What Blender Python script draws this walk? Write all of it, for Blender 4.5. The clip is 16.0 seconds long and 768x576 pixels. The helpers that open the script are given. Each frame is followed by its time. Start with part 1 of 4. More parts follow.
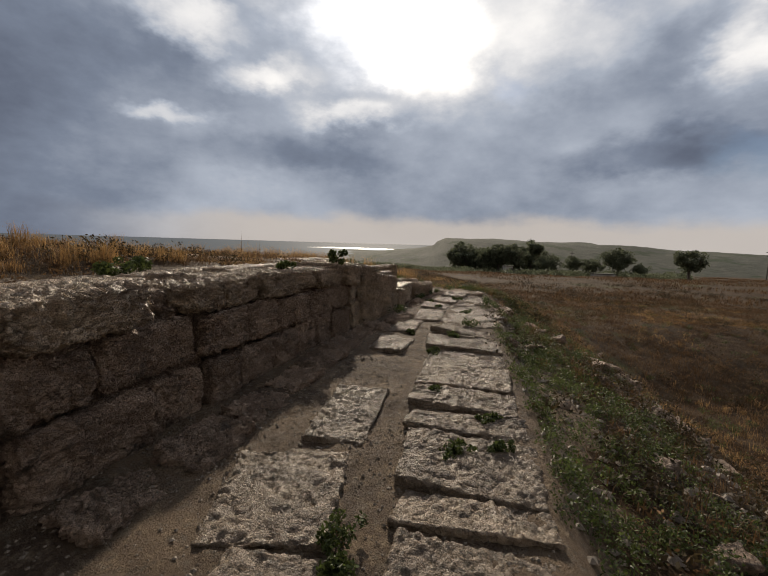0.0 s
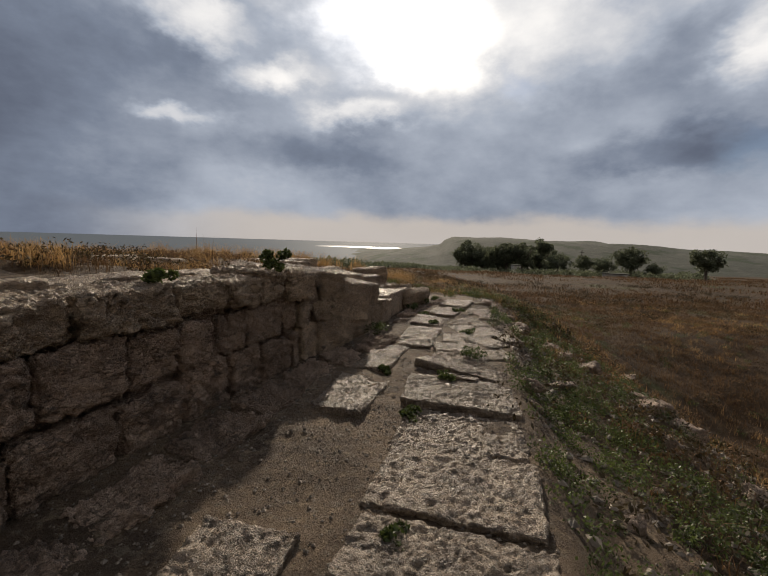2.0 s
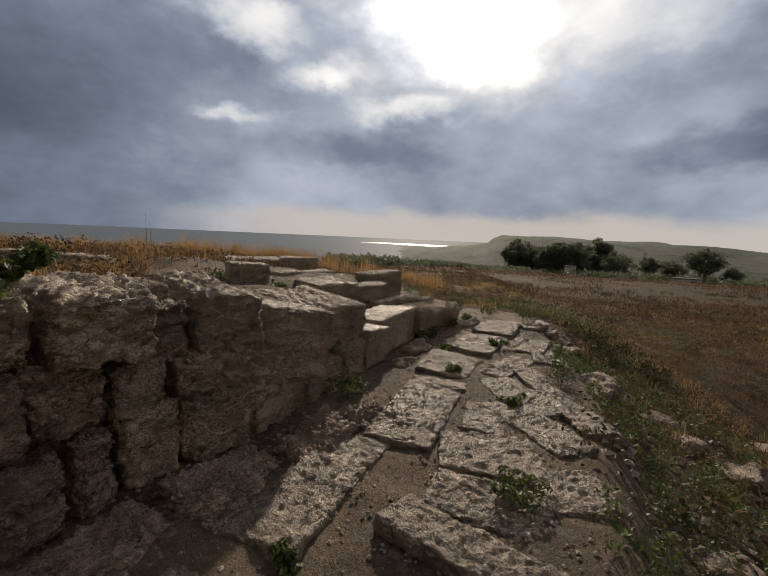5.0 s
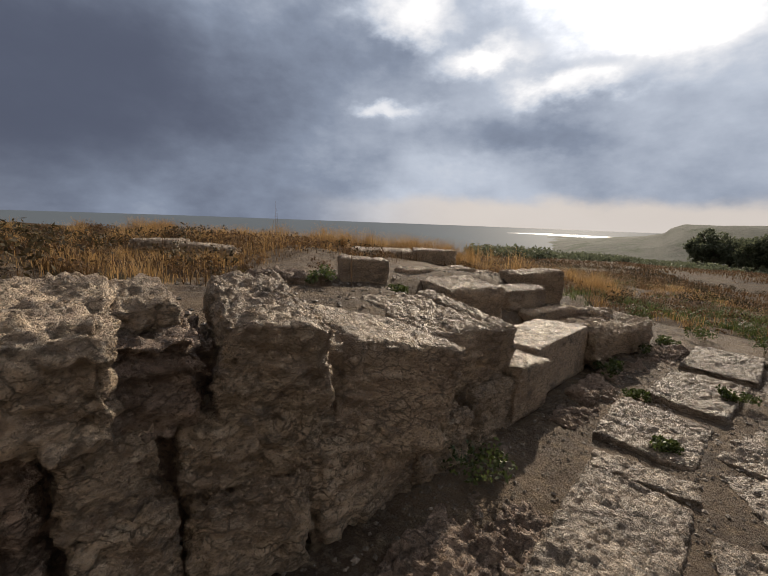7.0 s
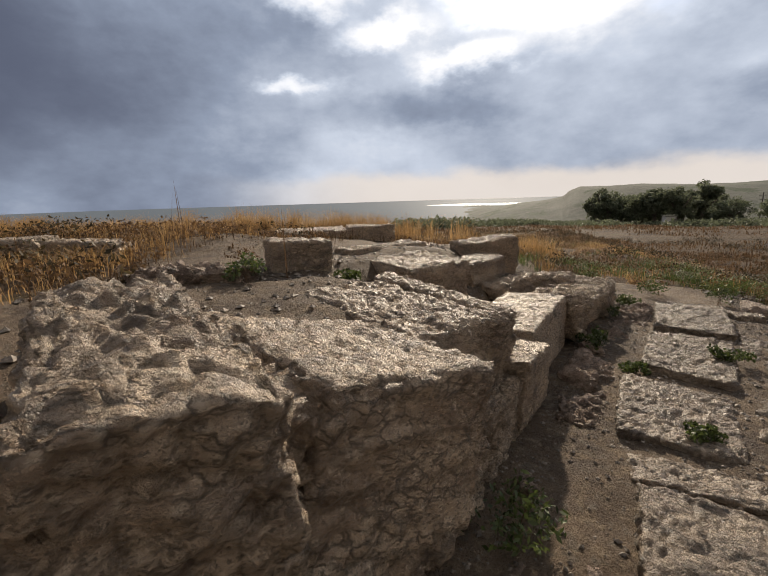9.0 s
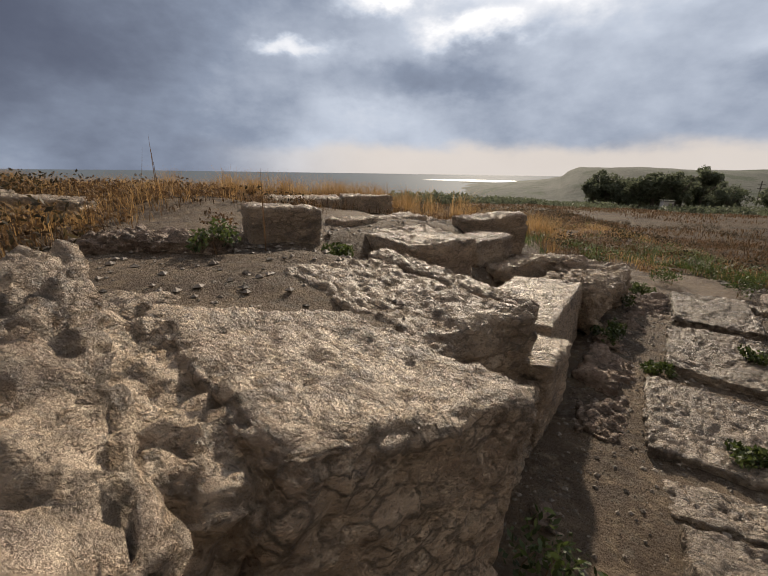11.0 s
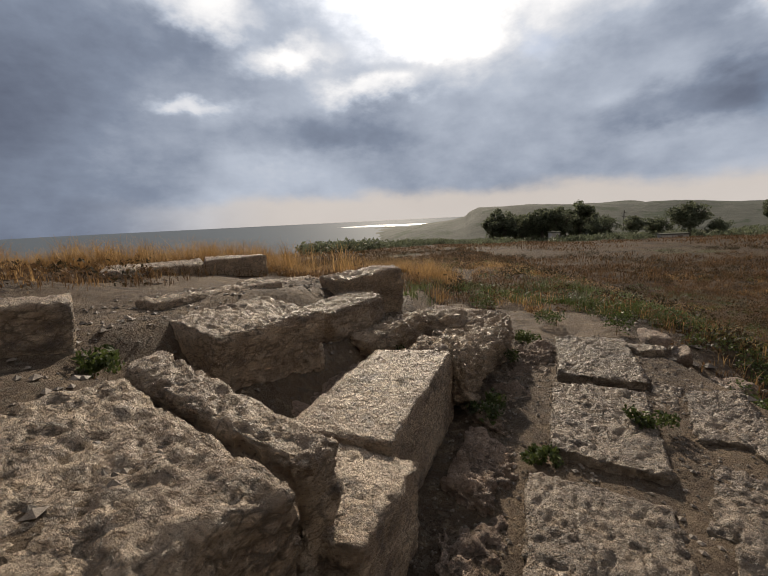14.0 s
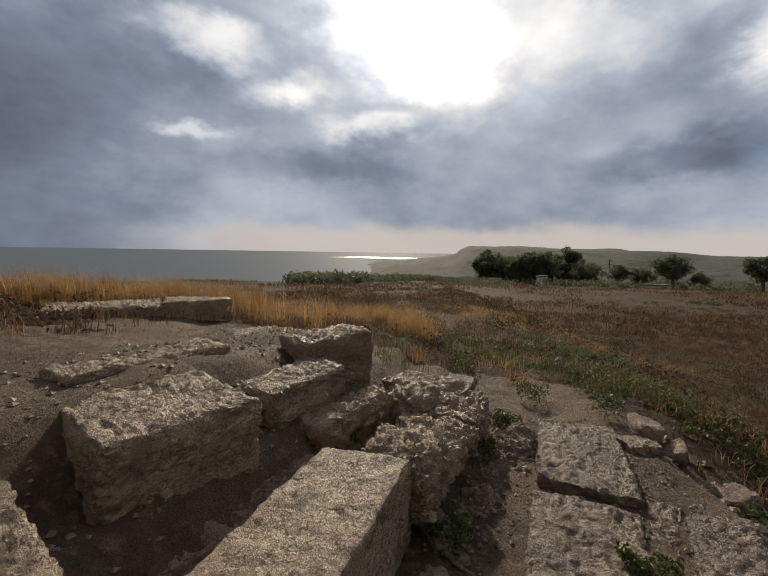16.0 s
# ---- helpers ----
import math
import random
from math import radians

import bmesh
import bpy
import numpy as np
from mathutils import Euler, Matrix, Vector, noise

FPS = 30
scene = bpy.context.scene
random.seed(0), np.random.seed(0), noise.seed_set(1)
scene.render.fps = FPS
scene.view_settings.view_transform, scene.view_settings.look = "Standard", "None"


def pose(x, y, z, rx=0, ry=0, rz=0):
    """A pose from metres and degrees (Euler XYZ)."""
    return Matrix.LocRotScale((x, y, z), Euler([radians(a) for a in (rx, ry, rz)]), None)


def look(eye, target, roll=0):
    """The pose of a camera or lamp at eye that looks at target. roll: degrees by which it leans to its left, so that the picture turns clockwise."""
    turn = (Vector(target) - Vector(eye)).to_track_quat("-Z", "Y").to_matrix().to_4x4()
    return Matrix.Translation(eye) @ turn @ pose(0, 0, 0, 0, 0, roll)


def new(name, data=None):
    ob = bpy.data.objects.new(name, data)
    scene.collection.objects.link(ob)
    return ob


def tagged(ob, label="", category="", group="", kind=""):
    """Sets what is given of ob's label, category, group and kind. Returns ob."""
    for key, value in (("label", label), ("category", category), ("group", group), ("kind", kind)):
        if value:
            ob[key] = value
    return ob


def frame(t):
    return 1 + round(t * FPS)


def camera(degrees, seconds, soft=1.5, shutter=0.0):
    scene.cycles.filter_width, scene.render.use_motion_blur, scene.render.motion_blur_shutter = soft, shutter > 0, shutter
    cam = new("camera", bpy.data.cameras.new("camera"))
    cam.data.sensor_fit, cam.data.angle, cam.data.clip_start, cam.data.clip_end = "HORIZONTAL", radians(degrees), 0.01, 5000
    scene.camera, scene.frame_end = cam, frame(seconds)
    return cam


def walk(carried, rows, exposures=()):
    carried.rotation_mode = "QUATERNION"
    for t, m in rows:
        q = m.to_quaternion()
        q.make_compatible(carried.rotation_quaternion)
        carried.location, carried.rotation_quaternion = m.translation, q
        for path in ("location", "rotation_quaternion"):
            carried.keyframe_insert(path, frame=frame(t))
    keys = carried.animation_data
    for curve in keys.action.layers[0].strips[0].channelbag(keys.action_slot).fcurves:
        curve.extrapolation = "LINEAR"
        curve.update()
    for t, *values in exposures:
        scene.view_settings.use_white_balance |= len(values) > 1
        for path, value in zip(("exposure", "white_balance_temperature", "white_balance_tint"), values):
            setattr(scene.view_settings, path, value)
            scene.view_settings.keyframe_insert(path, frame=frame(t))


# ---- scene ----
cam = camera(87.4, 16.0, 1.1)
EXPOSE = [(t, e, 6850, 10) for t, e in ((0.0, -0.14), (3.5, -0.14), (6.5, 0.08), (8.5, 0.44), (11.5, 0.30), (12.5, 0.33), (14.0, 0.08), (16.0, -0.06))]
ROWS = [  # seconds, place in metres, turn in degrees
    (0.0, 0.110, 0.202, 1.558, 83.38, -1.65, 1.34),
    (0.5, 0.181, 0.715, 1.555, 82.87, -1.27, 1.96),
    (1.0, 0.298, 1.209, 1.552, 82.46, -1.03, 1.99),
    (1.5, 0.483, 1.758, 1.538, 82.89, -0.87, 2.83),
    (2.0, 0.576, 2.351, 1.540, 83.19, -1.65, 2.32),
    (2.5, 0.708, 2.946, 1.516, 83.45, -1.57, 1.73),
    (3.0, 0.805, 3.484, 1.527, 83.27, -1.55, 2.58),
    (3.5, 0.899, 3.963, 1.583, 83.31, -1.62, 3.94),
    (6.0, 1.104, 6.023, 1.464, 81.28, -2.73, 15.34),
    (6.5, 0.945, 6.340, 1.472, 80.54, -2.52, 20.69),
    (7.0, 0.746, 6.629, 1.475, 80.41, -2.06, 29.08),
    (7.5, 0.429, 6.746, 1.454, 80.29, -1.46, 35.70),
    (8.0, 0.243, 6.888, 1.449, 78.78, 0.44, 29.87),
    (8.5, 0.241, 7.086, 1.421, 77.75, 1.85, 20.92),
    (9.0, 0.205, 7.308, 1.376, 77.52, 1.80, 17.88),
    (11.5, 0.050, 7.849, 1.319, 73.36, -0.92, 17.54),
    (12.0, 0.156, 8.047, 1.348, 74.32, 0.06, 15.95),
    (12.5, 0.258, 8.206, 1.408, 75.96, 0.38, 14.18),
    (13.0, 0.303, 8.390, 1.440, 77.49, 0.49, 11.67),
    (13.5, 0.433, 8.479, 1.486, 79.38, 1.97, 8.36),
    (14.0, 0.511, 8.547, 1.385, 80.09, 2.80, 5.60),
    (14.5, 0.484, 8.631, 1.310, 78.92, 1.73, 4.39),
    (15.0, 0.479, 8.733, 1.471, 80.04, 1.27, 2.80),
    (15.5, 0.558, 8.886, 1.591, 82.31, 0.58, 3.19),
    (16.0, 0.664, 9.022, 1.637, 84.60, -0.86, 4.46),
]
walk(cam, [(t, pose(x, y, z, rx, ry, rz)) for t, x, y, z, rx, ry, rz in ROWS], EXPOSE)

# ---- world and sun ----
SUN_AZ, SUN_EL = -3.5, 26.0          # degrees right of +y, degrees up


def build_world():
    w = bpy.data.worlds.new("cloudy_sky")
    scene.world = w
    w.use_nodes = True
    nt = w.node_tree
    nt.nodes.clear()
    N, L = nt.nodes.new, nt.links.new

    def math_(op, a, b=None, c=None, clamp=False):
        n = N("ShaderNodeMath")
        n.operation, n.use_clamp = op, clamp
        for i, v in enumerate((a, b, c)):
            if v is None:
                continue
            if isinstance(v, (int, float)):
                n.inputs[i].default_value = v
            else:
                L(v, n.inputs[i])
        return n.outputs[0]

    def vec(op, a, b):
        n = N("ShaderNodeVectorMath")
        n.operation = op
        for i, v in enumerate((a, b)):
            if isinstance(v, tuple):
                n.inputs[i].default_value = v
            elif v is not None:
                L(v, n.inputs[i])
        return n

    def noise_(vector, scale, detail=6.0, rough=0.6):
        n = N("ShaderNodeTexNoise")
        n.inputs["Scale"].default_value = scale
        n.inputs["Detail"].default_value = detail
        n.inputs["Roughness"].default_value = rough
        L(vector, n.inputs["Vector"])
        return n

    def mix(fac, a, b):
        n = N("ShaderNodeMix")
        n.data_type = "RGBA"
        if isinstance(fac, float):
            n.inputs[0].default_value = fac
        else:
            L(fac, n.inputs[0])
        for i, v in ((6, a), (7, b)):
            if isinstance(v, tuple):
                n.inputs[i].default_value = (*v, 1)
            else:
                L(v, n.inputs[i])
        return n.outputs[2]

    tc = N("ShaderNodeTexCoord").outputs["Generated"]
    sep = N("ShaderNodeSeparateXYZ")
    L(tc, sep.inputs[0])
    az = math_("MULTIPLY", math_("ARCTAN2", sep.outputs[0], sep.outputs[1]), 57.2958)
    el = math_("MULTIPLY", math_("ARCSINE", sep.outputs[2]), 57.2958)
    flat = N("ShaderNodeCombineXYZ")
    L(az, flat.inputs[0]), L(el, flat.inputs[1])
    # cloud noise, stretched along the horizon
    st = vec("MULTIPLY", flat.outputs[0], (0.040, 0.066, 1.0)).outputs[0]
    big = noise_(st, 1.0, 6, 0.52)
    fine = noise_(st, 3.2, 6, 0.62)
    warp = vec("SUBTRACT", noise_(st, 2.2, 5, 0.6).outputs["Color"], (0.5, 0.5, 0.5)).outputs[0]
    warped = vec("ADD", flat.outputs[0], vec("MULTIPLY", warp, (17.0, 10.0, 0.0)).outputs[0]).outputs[0]

    def blob(a, e, sa, se, power=1.0):
        d = vec("MULTIPLY", vec("SUBTRACT", warped, (a, e, 0)).outputs[0], (1 / sa, 1 / se, 0)).outputs[0]
        n = N("ShaderNodeVectorMath")
        n.operation = "LENGTH"
        L(d, n.inputs[0])
        m = N("ShaderNodeMapRange")
        m.interpolation_type = "SMOOTHERSTEP"
        for k, v in (("From Min", 0.0), ("From Max", 1.0), ("To Min", power), ("To Max", 0.0)):
            m.inputs[k].default_value = v
        L(n.outputs["Value"], m.inputs["Value"])
        return m.outputs[0]

    total = math_("ADD", math_("MULTIPLY", math_("SUBTRACT", big.outputs[0], 0.5), 0.66),
                  math_("MULTIPLY", math_("SUBTRACT", fine.outputs[0], 0.5), 0.20))
    total = math_("ADD", total, 0.33)
    for b in SKY_LIGHT:
        total = math_("ADD", total, blob(*b))
    total = math_("SMOOTH_MAX", total, 0.0, 0.25)
    ramp = N("ShaderNodeValToRGB")
    el_ = ramp.color_ramp.elements
    el_[0].position, el_[0].color = 0.0, (0.055, 0.066, 0.10, 1)
    el_[1].position, el_[1].color = 1.0, (1.0, 0.99, 0.97, 1)
    for p, c in ((0.2, (0.142, 0.172, 0.235)), (0.4, (0.295, 0.335, 0.41)), (0.6, (0.49, 0.51, 0.555)), (0.8, (0.75, 0.75, 0.76))):
        e = el_.new(p)
        e.color = (*c, 1)
    L(total, ramp.inputs[0])
    # clear sky in the gaps between the clouds
    sky = N("ShaderNodeTexSky")
    sky.sky_type, sky.sun_disc = "NISHITA", False
    sky.sun_elevation, sky.sun_rotation = radians(SUN_EL), radians(SUN_AZ)
    blue = vec("MULTIPLY", sky.outputs[0], (0.034, 0.040, 0.050)).outputs[0]
    gap = 0.0
    for b in SKY_BLUE:
        g = blob(*b)
        gap = g if isinstance(gap, float) else math_("MAXIMUM", gap, g)
    col = mix(gap, ramp.outputs[0], blue)
    # pale warm band under the cloud sheet
    band = N("ShaderNodeMapRange")
    band.interpolation_type = "SMOOTHERSTEP"
    for k, v in (("From Min", 2.0), ("From Max", 4.6), ("To Min", 0.85), ("To Max", 0.0)):
        band.inputs[k].default_value = v
    sepw = N("ShaderNodeSeparateXYZ")
    L(vec("ADD", flat.outputs[0], vec("MULTIPLY", warp, (0.0, 5.0, 0.0)).outputs[0]).outputs[0], sepw.inputs[0])
    L(sepw.outputs[1], band.inputs["Value"])
    side = N("ShaderNodeMapRange")
    side.interpolation_type = "SMOOTHERSTEP"
    for k, v in (("From Min", -46.0), ("From Max", -14.0), ("To Min", 0.0), ("To Max", 1.0)):
        side.inputs[k].default_value = v
    L(az, side.inputs["Value"])
    col = mix(math_("MULTIPLY", band.outputs[0], side.outputs[0]), col, (0.42, 0.385, 0.36))
    # the veiled sun: a bright core behind thin cloud
    core = blob(-2.5, 31.0, 17.0, 14.0, 1.0)
    se = radians(SUN_EL)
    dot = N("ShaderNodeVectorMath")
    dot.operation = "DOT_PRODUCT"
    dot.inputs[1].default_value = (math.sin(radians(SUN_AZ)) * math.cos(se), math.cos(radians(SUN_AZ)) * math.cos(se), math.sin(se))
    L(tc, dot.inputs[0])
    fall = N("ShaderNodeMapRange")
    fall.interpolation_type = "SMOOTHSTEP"
    for k, v in (("From Min", -0.3), ("From Max", 0.85), ("To Min", 1.25), ("To Max", 1.46)):
        fall.inputs[k].default_value = v
    L(dot.outputs["Value"], fall.inputs["Value"])
    gain = math_("ADD", fall.outputs[0], math_("MULTIPLY", core, 1.7))
    # the cloud opposite the sun is lit from the front, and warmer
    back = N("ShaderNodeMapRange")
    back.interpolation_type = "SMOOTHSTEP"
    for k, v in (("From Min", -0.1), ("From Max", 0.45), ("To Min", 1.0), ("To Max", 0.0)):
        back.inputs[k].default_value = v
    L(dot.outputs["Value"], back.inputs["Value"])
    col = mix(back.outputs[0], col, vec("MULTIPLY", col, (1.22, 1.0, 0.80)).outputs[0])
    out = vec("SCALE", col, None)
    L(gain, out.inputs["Scale"])
    bg = N("ShaderNodeBackground")
    bg.inputs["Strength"].default_value = 1.0
    L(out.outputs[0], bg.inputs[0])
    o = N("ShaderNodeOutputWorld")
    L(bg.outputs[0], o.inputs[0])


# azimuth, elevation, half widths in degrees, weight: lit and dark parts of the cloud sheet
SKY_LIGHT = [
    (1.9, 31.8, 31.9, 20.2, 0.52), (4.2, 23.8, 13.7, 9.0, 0.40), (-26.6, 24.9, 12.5, 3.8, 0.42), (-17.5, 20.5, 11.4, 3.6, 0.40),
    (-6.1, 16.6, 10.3, 3.4, 0.38), (-29.0, 15.0, 7.5, 2.0, 0.28), (21.3, 25.4, 13.7, 10.1, 0.28), (39.5, 19.9, 8.0, 6.7, 0.45),
    (33.8, 28.6, 9.1, 6.7, 0.25), (-52.8, 12.0, 36.5, 29.1, -0.25), (-83.6, 16.6, 47.9, 39.2, -0.34),
    (-15.2, 10.9, 25.1, 5.0, -0.14), (32.7, 10.3, 18.2, 4.5, -0.20), (-26.6, 33.9, 14.8, 9.0, 0.10),
]
SKY_BLUE = [(15.4, 20.6, 4.1, 2.7, 0.55), (24.1, 30.2, 4.6, 4.5, 0.50), (41.8, 9.7, 9.1, 3.6, 0.45), (39.5, 26.0, 3.4, 3.4, 0.50)]
build_world()

sun = new("sun", bpy.data.lights.new("sun", "SUN"))
sun.data.energy, sun.data.angle, sun.data.color = 5.0, radians(1.6), (1.0, 0.88, 0.73)
sun.matrix_world = look((0, 0, 0), (-math.sin(radians(SUN_AZ)) * math.cos(radians(SUN_EL)), -math.cos(radians(SUN_AZ)) * math.cos(radians(SUN_EL)), -math.sin(radians(SUN_EL))))


# ---- materials ----
def material(name, dark, mid, light, scale=3.0, rough=(0.5, 0.8), bumps=((12.0, 0.02),), spot=None, spec=0.5, island=0.0, object_random=0.0, stretch=(1, 1, 1), trans=0.0, pits=0.0):
    """Mottled surface: three colours by large and small noise, relief by noise at several sizes. With pits, the shade
    inside crevices, cracks and holes is painted into the colour too.
    """
    m = bpy.data.materials.new(name)
    m.use_nodes = True
    nt = m.node_tree
    N, L = nt.nodes.new, nt.links.new
    p = nt.nodes["Principled BSDF"]
    co = N("ShaderNodeTexCoord").outputs["Object"]
    mp = N("ShaderNodeMapping")
    mp.inputs["Scale"].default_value = stretch
    L(co, mp.inputs[0])
    if object_random:
        oi = N("ShaderNodeObjectInfo")
        sc = N("ShaderNodeVectorMath")
        sc.operation = "SCALE"
        sc.inputs[0].default_value = (31.0, 17.0, 23.0)
        L(oi.outputs["Random"], sc.inputs["Scale"])
        L(sc.outputs[0], mp.inputs["Location"])
    co = mp.outputs[0]

    def noise_(s, d=5.0, r=0.6):
        n = N("ShaderNodeTexNoise")
        n.inputs["Scale"].default_value, n.inputs["Detail"].default_value, n.inputs["Roughness"].default_value = s, d, r
        L(co, n.inputs["Vector"])
        return n.outputs[0]

    def mixf(fac, a, b, kind="MIX"):
        n = N("ShaderNodeMix")
        n.data_type, n.blend_type = "RGBA", kind
        if isinstance(fac, float):
            n.inputs[0].default_value = fac
        else:
            L(fac, n.inputs[0])
        for i, v in ((6, a), (7, b)):
            if isinstance(v, tuple):
                n.inputs[i].default_value = (*v, 1)
            else:
                L(v, n.inputs[i])
        return n.outputs[2]

    def steps(v, a, b):
        n = N("ShaderNodeMapRange")
        n.interpolation_type = "SMOOTHSTEP"
        n.inputs["From Min"].default_value, n.inputs["From Max"].default_value = a, b
        L(v, n.inputs["Value"])
        return n.outputs[0]

    large, small = noise_(scale, 5, 0.62), noise_(scale * 9, 5, 0.7)
    col = mixf(steps(large, 0.36, 0.62), dark, mid)
    col = mixf(steps(small, 0.48, 0.72), col, light)
    if spot:
        s_col, s_scale, lo, hi = spot
        col = mixf(steps(noise_(s_scale, 4, 0.65), lo, hi), col, s_col)
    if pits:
        # crevice shade painted in by thresholded noise, fine and coarse
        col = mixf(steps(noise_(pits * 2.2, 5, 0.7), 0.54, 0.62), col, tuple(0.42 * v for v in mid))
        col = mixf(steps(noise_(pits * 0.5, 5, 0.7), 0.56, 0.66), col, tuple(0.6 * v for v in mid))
    if object_random or island:
        r = N("ShaderNodeObjectInfo").outputs["Random"] if object_random else N("ShaderNodeNewGeometry").outputs["Random Per Island"]
        amount = object_random or island
        hsv = N("ShaderNodeHueSaturation")
        mr = N("ShaderNodeMapRange")
        mr.inputs["To Min"].default_value, mr.inputs["To Max"].default_value = 1 - amount, 1 + amount
        L(r, mr.inputs["Value"])
        L(mr.outputs[0], hsv.inputs["Value"])
        L(col, hsv.inputs["Color"])
        col = hsv.outputs[0]
    hole = line = None
    if pits:
        ve = N("ShaderNodeTexVoronoi")
        ve.feature = "DISTANCE_TO_EDGE"
        ve.inputs["Scale"].default_value = pits * 0.55
        en = N("ShaderNodeTexNoise")
        en.inputs["Scale"].default_value = pits * 0.35
        en.inputs["Detail"].default_value = 5
        L(co, en.inputs["Vector"])
        ev = N("ShaderNodeVectorMath")
        ev.operation = "MULTIPLY_ADD"
        ev.inputs[1].default_value = (0.16, 0.16, 0.16)
        L(en.outputs["Color"], ev.inputs[0]), L(co, ev.inputs[2])
        L(ev.outputs[0], ve.inputs["Vector"])
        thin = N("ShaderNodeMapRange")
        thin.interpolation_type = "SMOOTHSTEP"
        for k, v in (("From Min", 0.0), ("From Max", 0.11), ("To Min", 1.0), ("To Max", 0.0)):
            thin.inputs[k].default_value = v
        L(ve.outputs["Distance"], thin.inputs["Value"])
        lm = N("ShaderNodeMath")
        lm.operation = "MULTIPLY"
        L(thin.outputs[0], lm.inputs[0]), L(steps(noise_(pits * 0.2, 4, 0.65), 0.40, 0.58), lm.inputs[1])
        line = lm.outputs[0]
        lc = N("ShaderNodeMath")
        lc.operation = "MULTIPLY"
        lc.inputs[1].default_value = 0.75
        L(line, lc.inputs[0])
        # shade inside the crack lines, as colour
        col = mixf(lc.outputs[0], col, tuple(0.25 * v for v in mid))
        vo = N("ShaderNodeTexVoronoi")
        vo.inputs["Scale"].default_value = pits
        wn = N("ShaderNodeTexNoise")
        wn.inputs["Scale"].default_value = pits * 0.8
        wn.inputs["Detail"].default_value = 4
        L(co, wn.inputs["Vector"])
        wv = N("ShaderNodeVectorMath")
        wv.operation = "MULTIPLY_ADD"
        wv.inputs[1].default_value = (0.12, 0.12, 0.12)
        L(wn.outputs["Color"], wv.inputs[0]), L(co, wv.inputs[2])
        L(wv.outputs[0], vo.inputs["Vector"])
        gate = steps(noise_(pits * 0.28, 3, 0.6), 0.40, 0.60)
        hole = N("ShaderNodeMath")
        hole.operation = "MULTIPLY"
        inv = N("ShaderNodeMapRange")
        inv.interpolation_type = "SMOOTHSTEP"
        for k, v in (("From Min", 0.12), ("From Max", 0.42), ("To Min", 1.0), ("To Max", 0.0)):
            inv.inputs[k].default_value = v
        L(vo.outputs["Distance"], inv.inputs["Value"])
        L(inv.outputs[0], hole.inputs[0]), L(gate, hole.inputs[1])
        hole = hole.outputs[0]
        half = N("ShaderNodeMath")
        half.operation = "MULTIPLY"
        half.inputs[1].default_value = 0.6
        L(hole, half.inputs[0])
        # holes get painted shade on top of their relief
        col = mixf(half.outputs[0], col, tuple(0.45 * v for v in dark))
    L(col, p.inputs["Base Color"])
    rr = N("ShaderNodeMapRange")
    rr.inputs["To Min"].default_value, rr.inputs["To Max"].default_value = rough
    L(steps(small, 0.3, 0.7), rr.inputs["Value"])
    L(rr.outputs[0], p.inputs["Roughness"])
    p.inputs["Specular IOR Level"].default_value = spec
    if trans:
        tr = N("ShaderNodeBsdfTranslucent")
        L(col, tr.inputs[0])
        ms = N("ShaderNodeMixShader")
        ms.inputs[0].default_value = trans
        L(p.outputs[0], ms.inputs[1])
        L(tr.outputs[0], ms.inputs[2])
        L(ms.outputs[0], nt.nodes["Material Output"].inputs["Surface"])
    last = None
    if hole is not None:
        b = N("ShaderNodeBump")
        b.invert = True
        b.inputs["Distance"].default_value = 0.6 / pits
        L(hole, b.inputs["Height"])
        last = b.outputs[0]
        b = N("ShaderNodeBump")
        b.invert = True
        b.inputs["Distance"].default_value = 0.5 / pits
        L(line, b.inputs["Height"])
        L(last, b.inputs["Normal"])
        last = b.outputs[0]
    for s, depth in bumps:
        b = N("ShaderNodeBump")
        b.inputs["Strength"].default_value = 1.0
        b.inputs["Distance"].default_value = depth
        L(noise_(s, 6, 0.68), b.inputs["Height"])
        if last:
            L(last, b.inputs["Normal"])
        last = b.outputs[0]
    if last:
        L(last, p.inputs["Normal"])
    return m


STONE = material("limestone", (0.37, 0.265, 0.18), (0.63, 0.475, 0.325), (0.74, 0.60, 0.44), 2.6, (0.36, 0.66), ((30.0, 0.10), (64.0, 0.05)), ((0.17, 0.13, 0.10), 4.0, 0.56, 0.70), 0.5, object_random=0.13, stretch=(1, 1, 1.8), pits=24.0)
# darker copy of the limestone, with the shade of faces and recesses in its colour
STONE_SHADE = material("shaded_limestone", (0.26, 0.18, 0.13), (0.48, 0.345, 0.25), (0.60, 0.465, 0.35), 2.8, (0.5, 0.8), ((30.0, 0.10), (64.0, 0.05)), ((0.12, 0.09, 0.07), 4.0, 0.58, 0.72), 0.4, object_random=0.16, stretch=(1, 1, 1.8), pits=22.0)
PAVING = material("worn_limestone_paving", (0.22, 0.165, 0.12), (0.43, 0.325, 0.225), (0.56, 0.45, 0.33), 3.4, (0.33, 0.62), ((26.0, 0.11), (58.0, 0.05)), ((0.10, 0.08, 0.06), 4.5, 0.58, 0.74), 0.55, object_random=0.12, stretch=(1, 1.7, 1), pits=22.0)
EARTH = material("gravelly_earth", (0.070, 0.046, 0.029), (0.170, 0.118, 0.074), (0.28, 0.21, 0.14), 1.1, (0.75, 0.98), ((26.0, 0.06), (80.0, 0.03)), ((0.15, 0.115, 0.08), 14.0, 0.54, 0.62), 0.3)
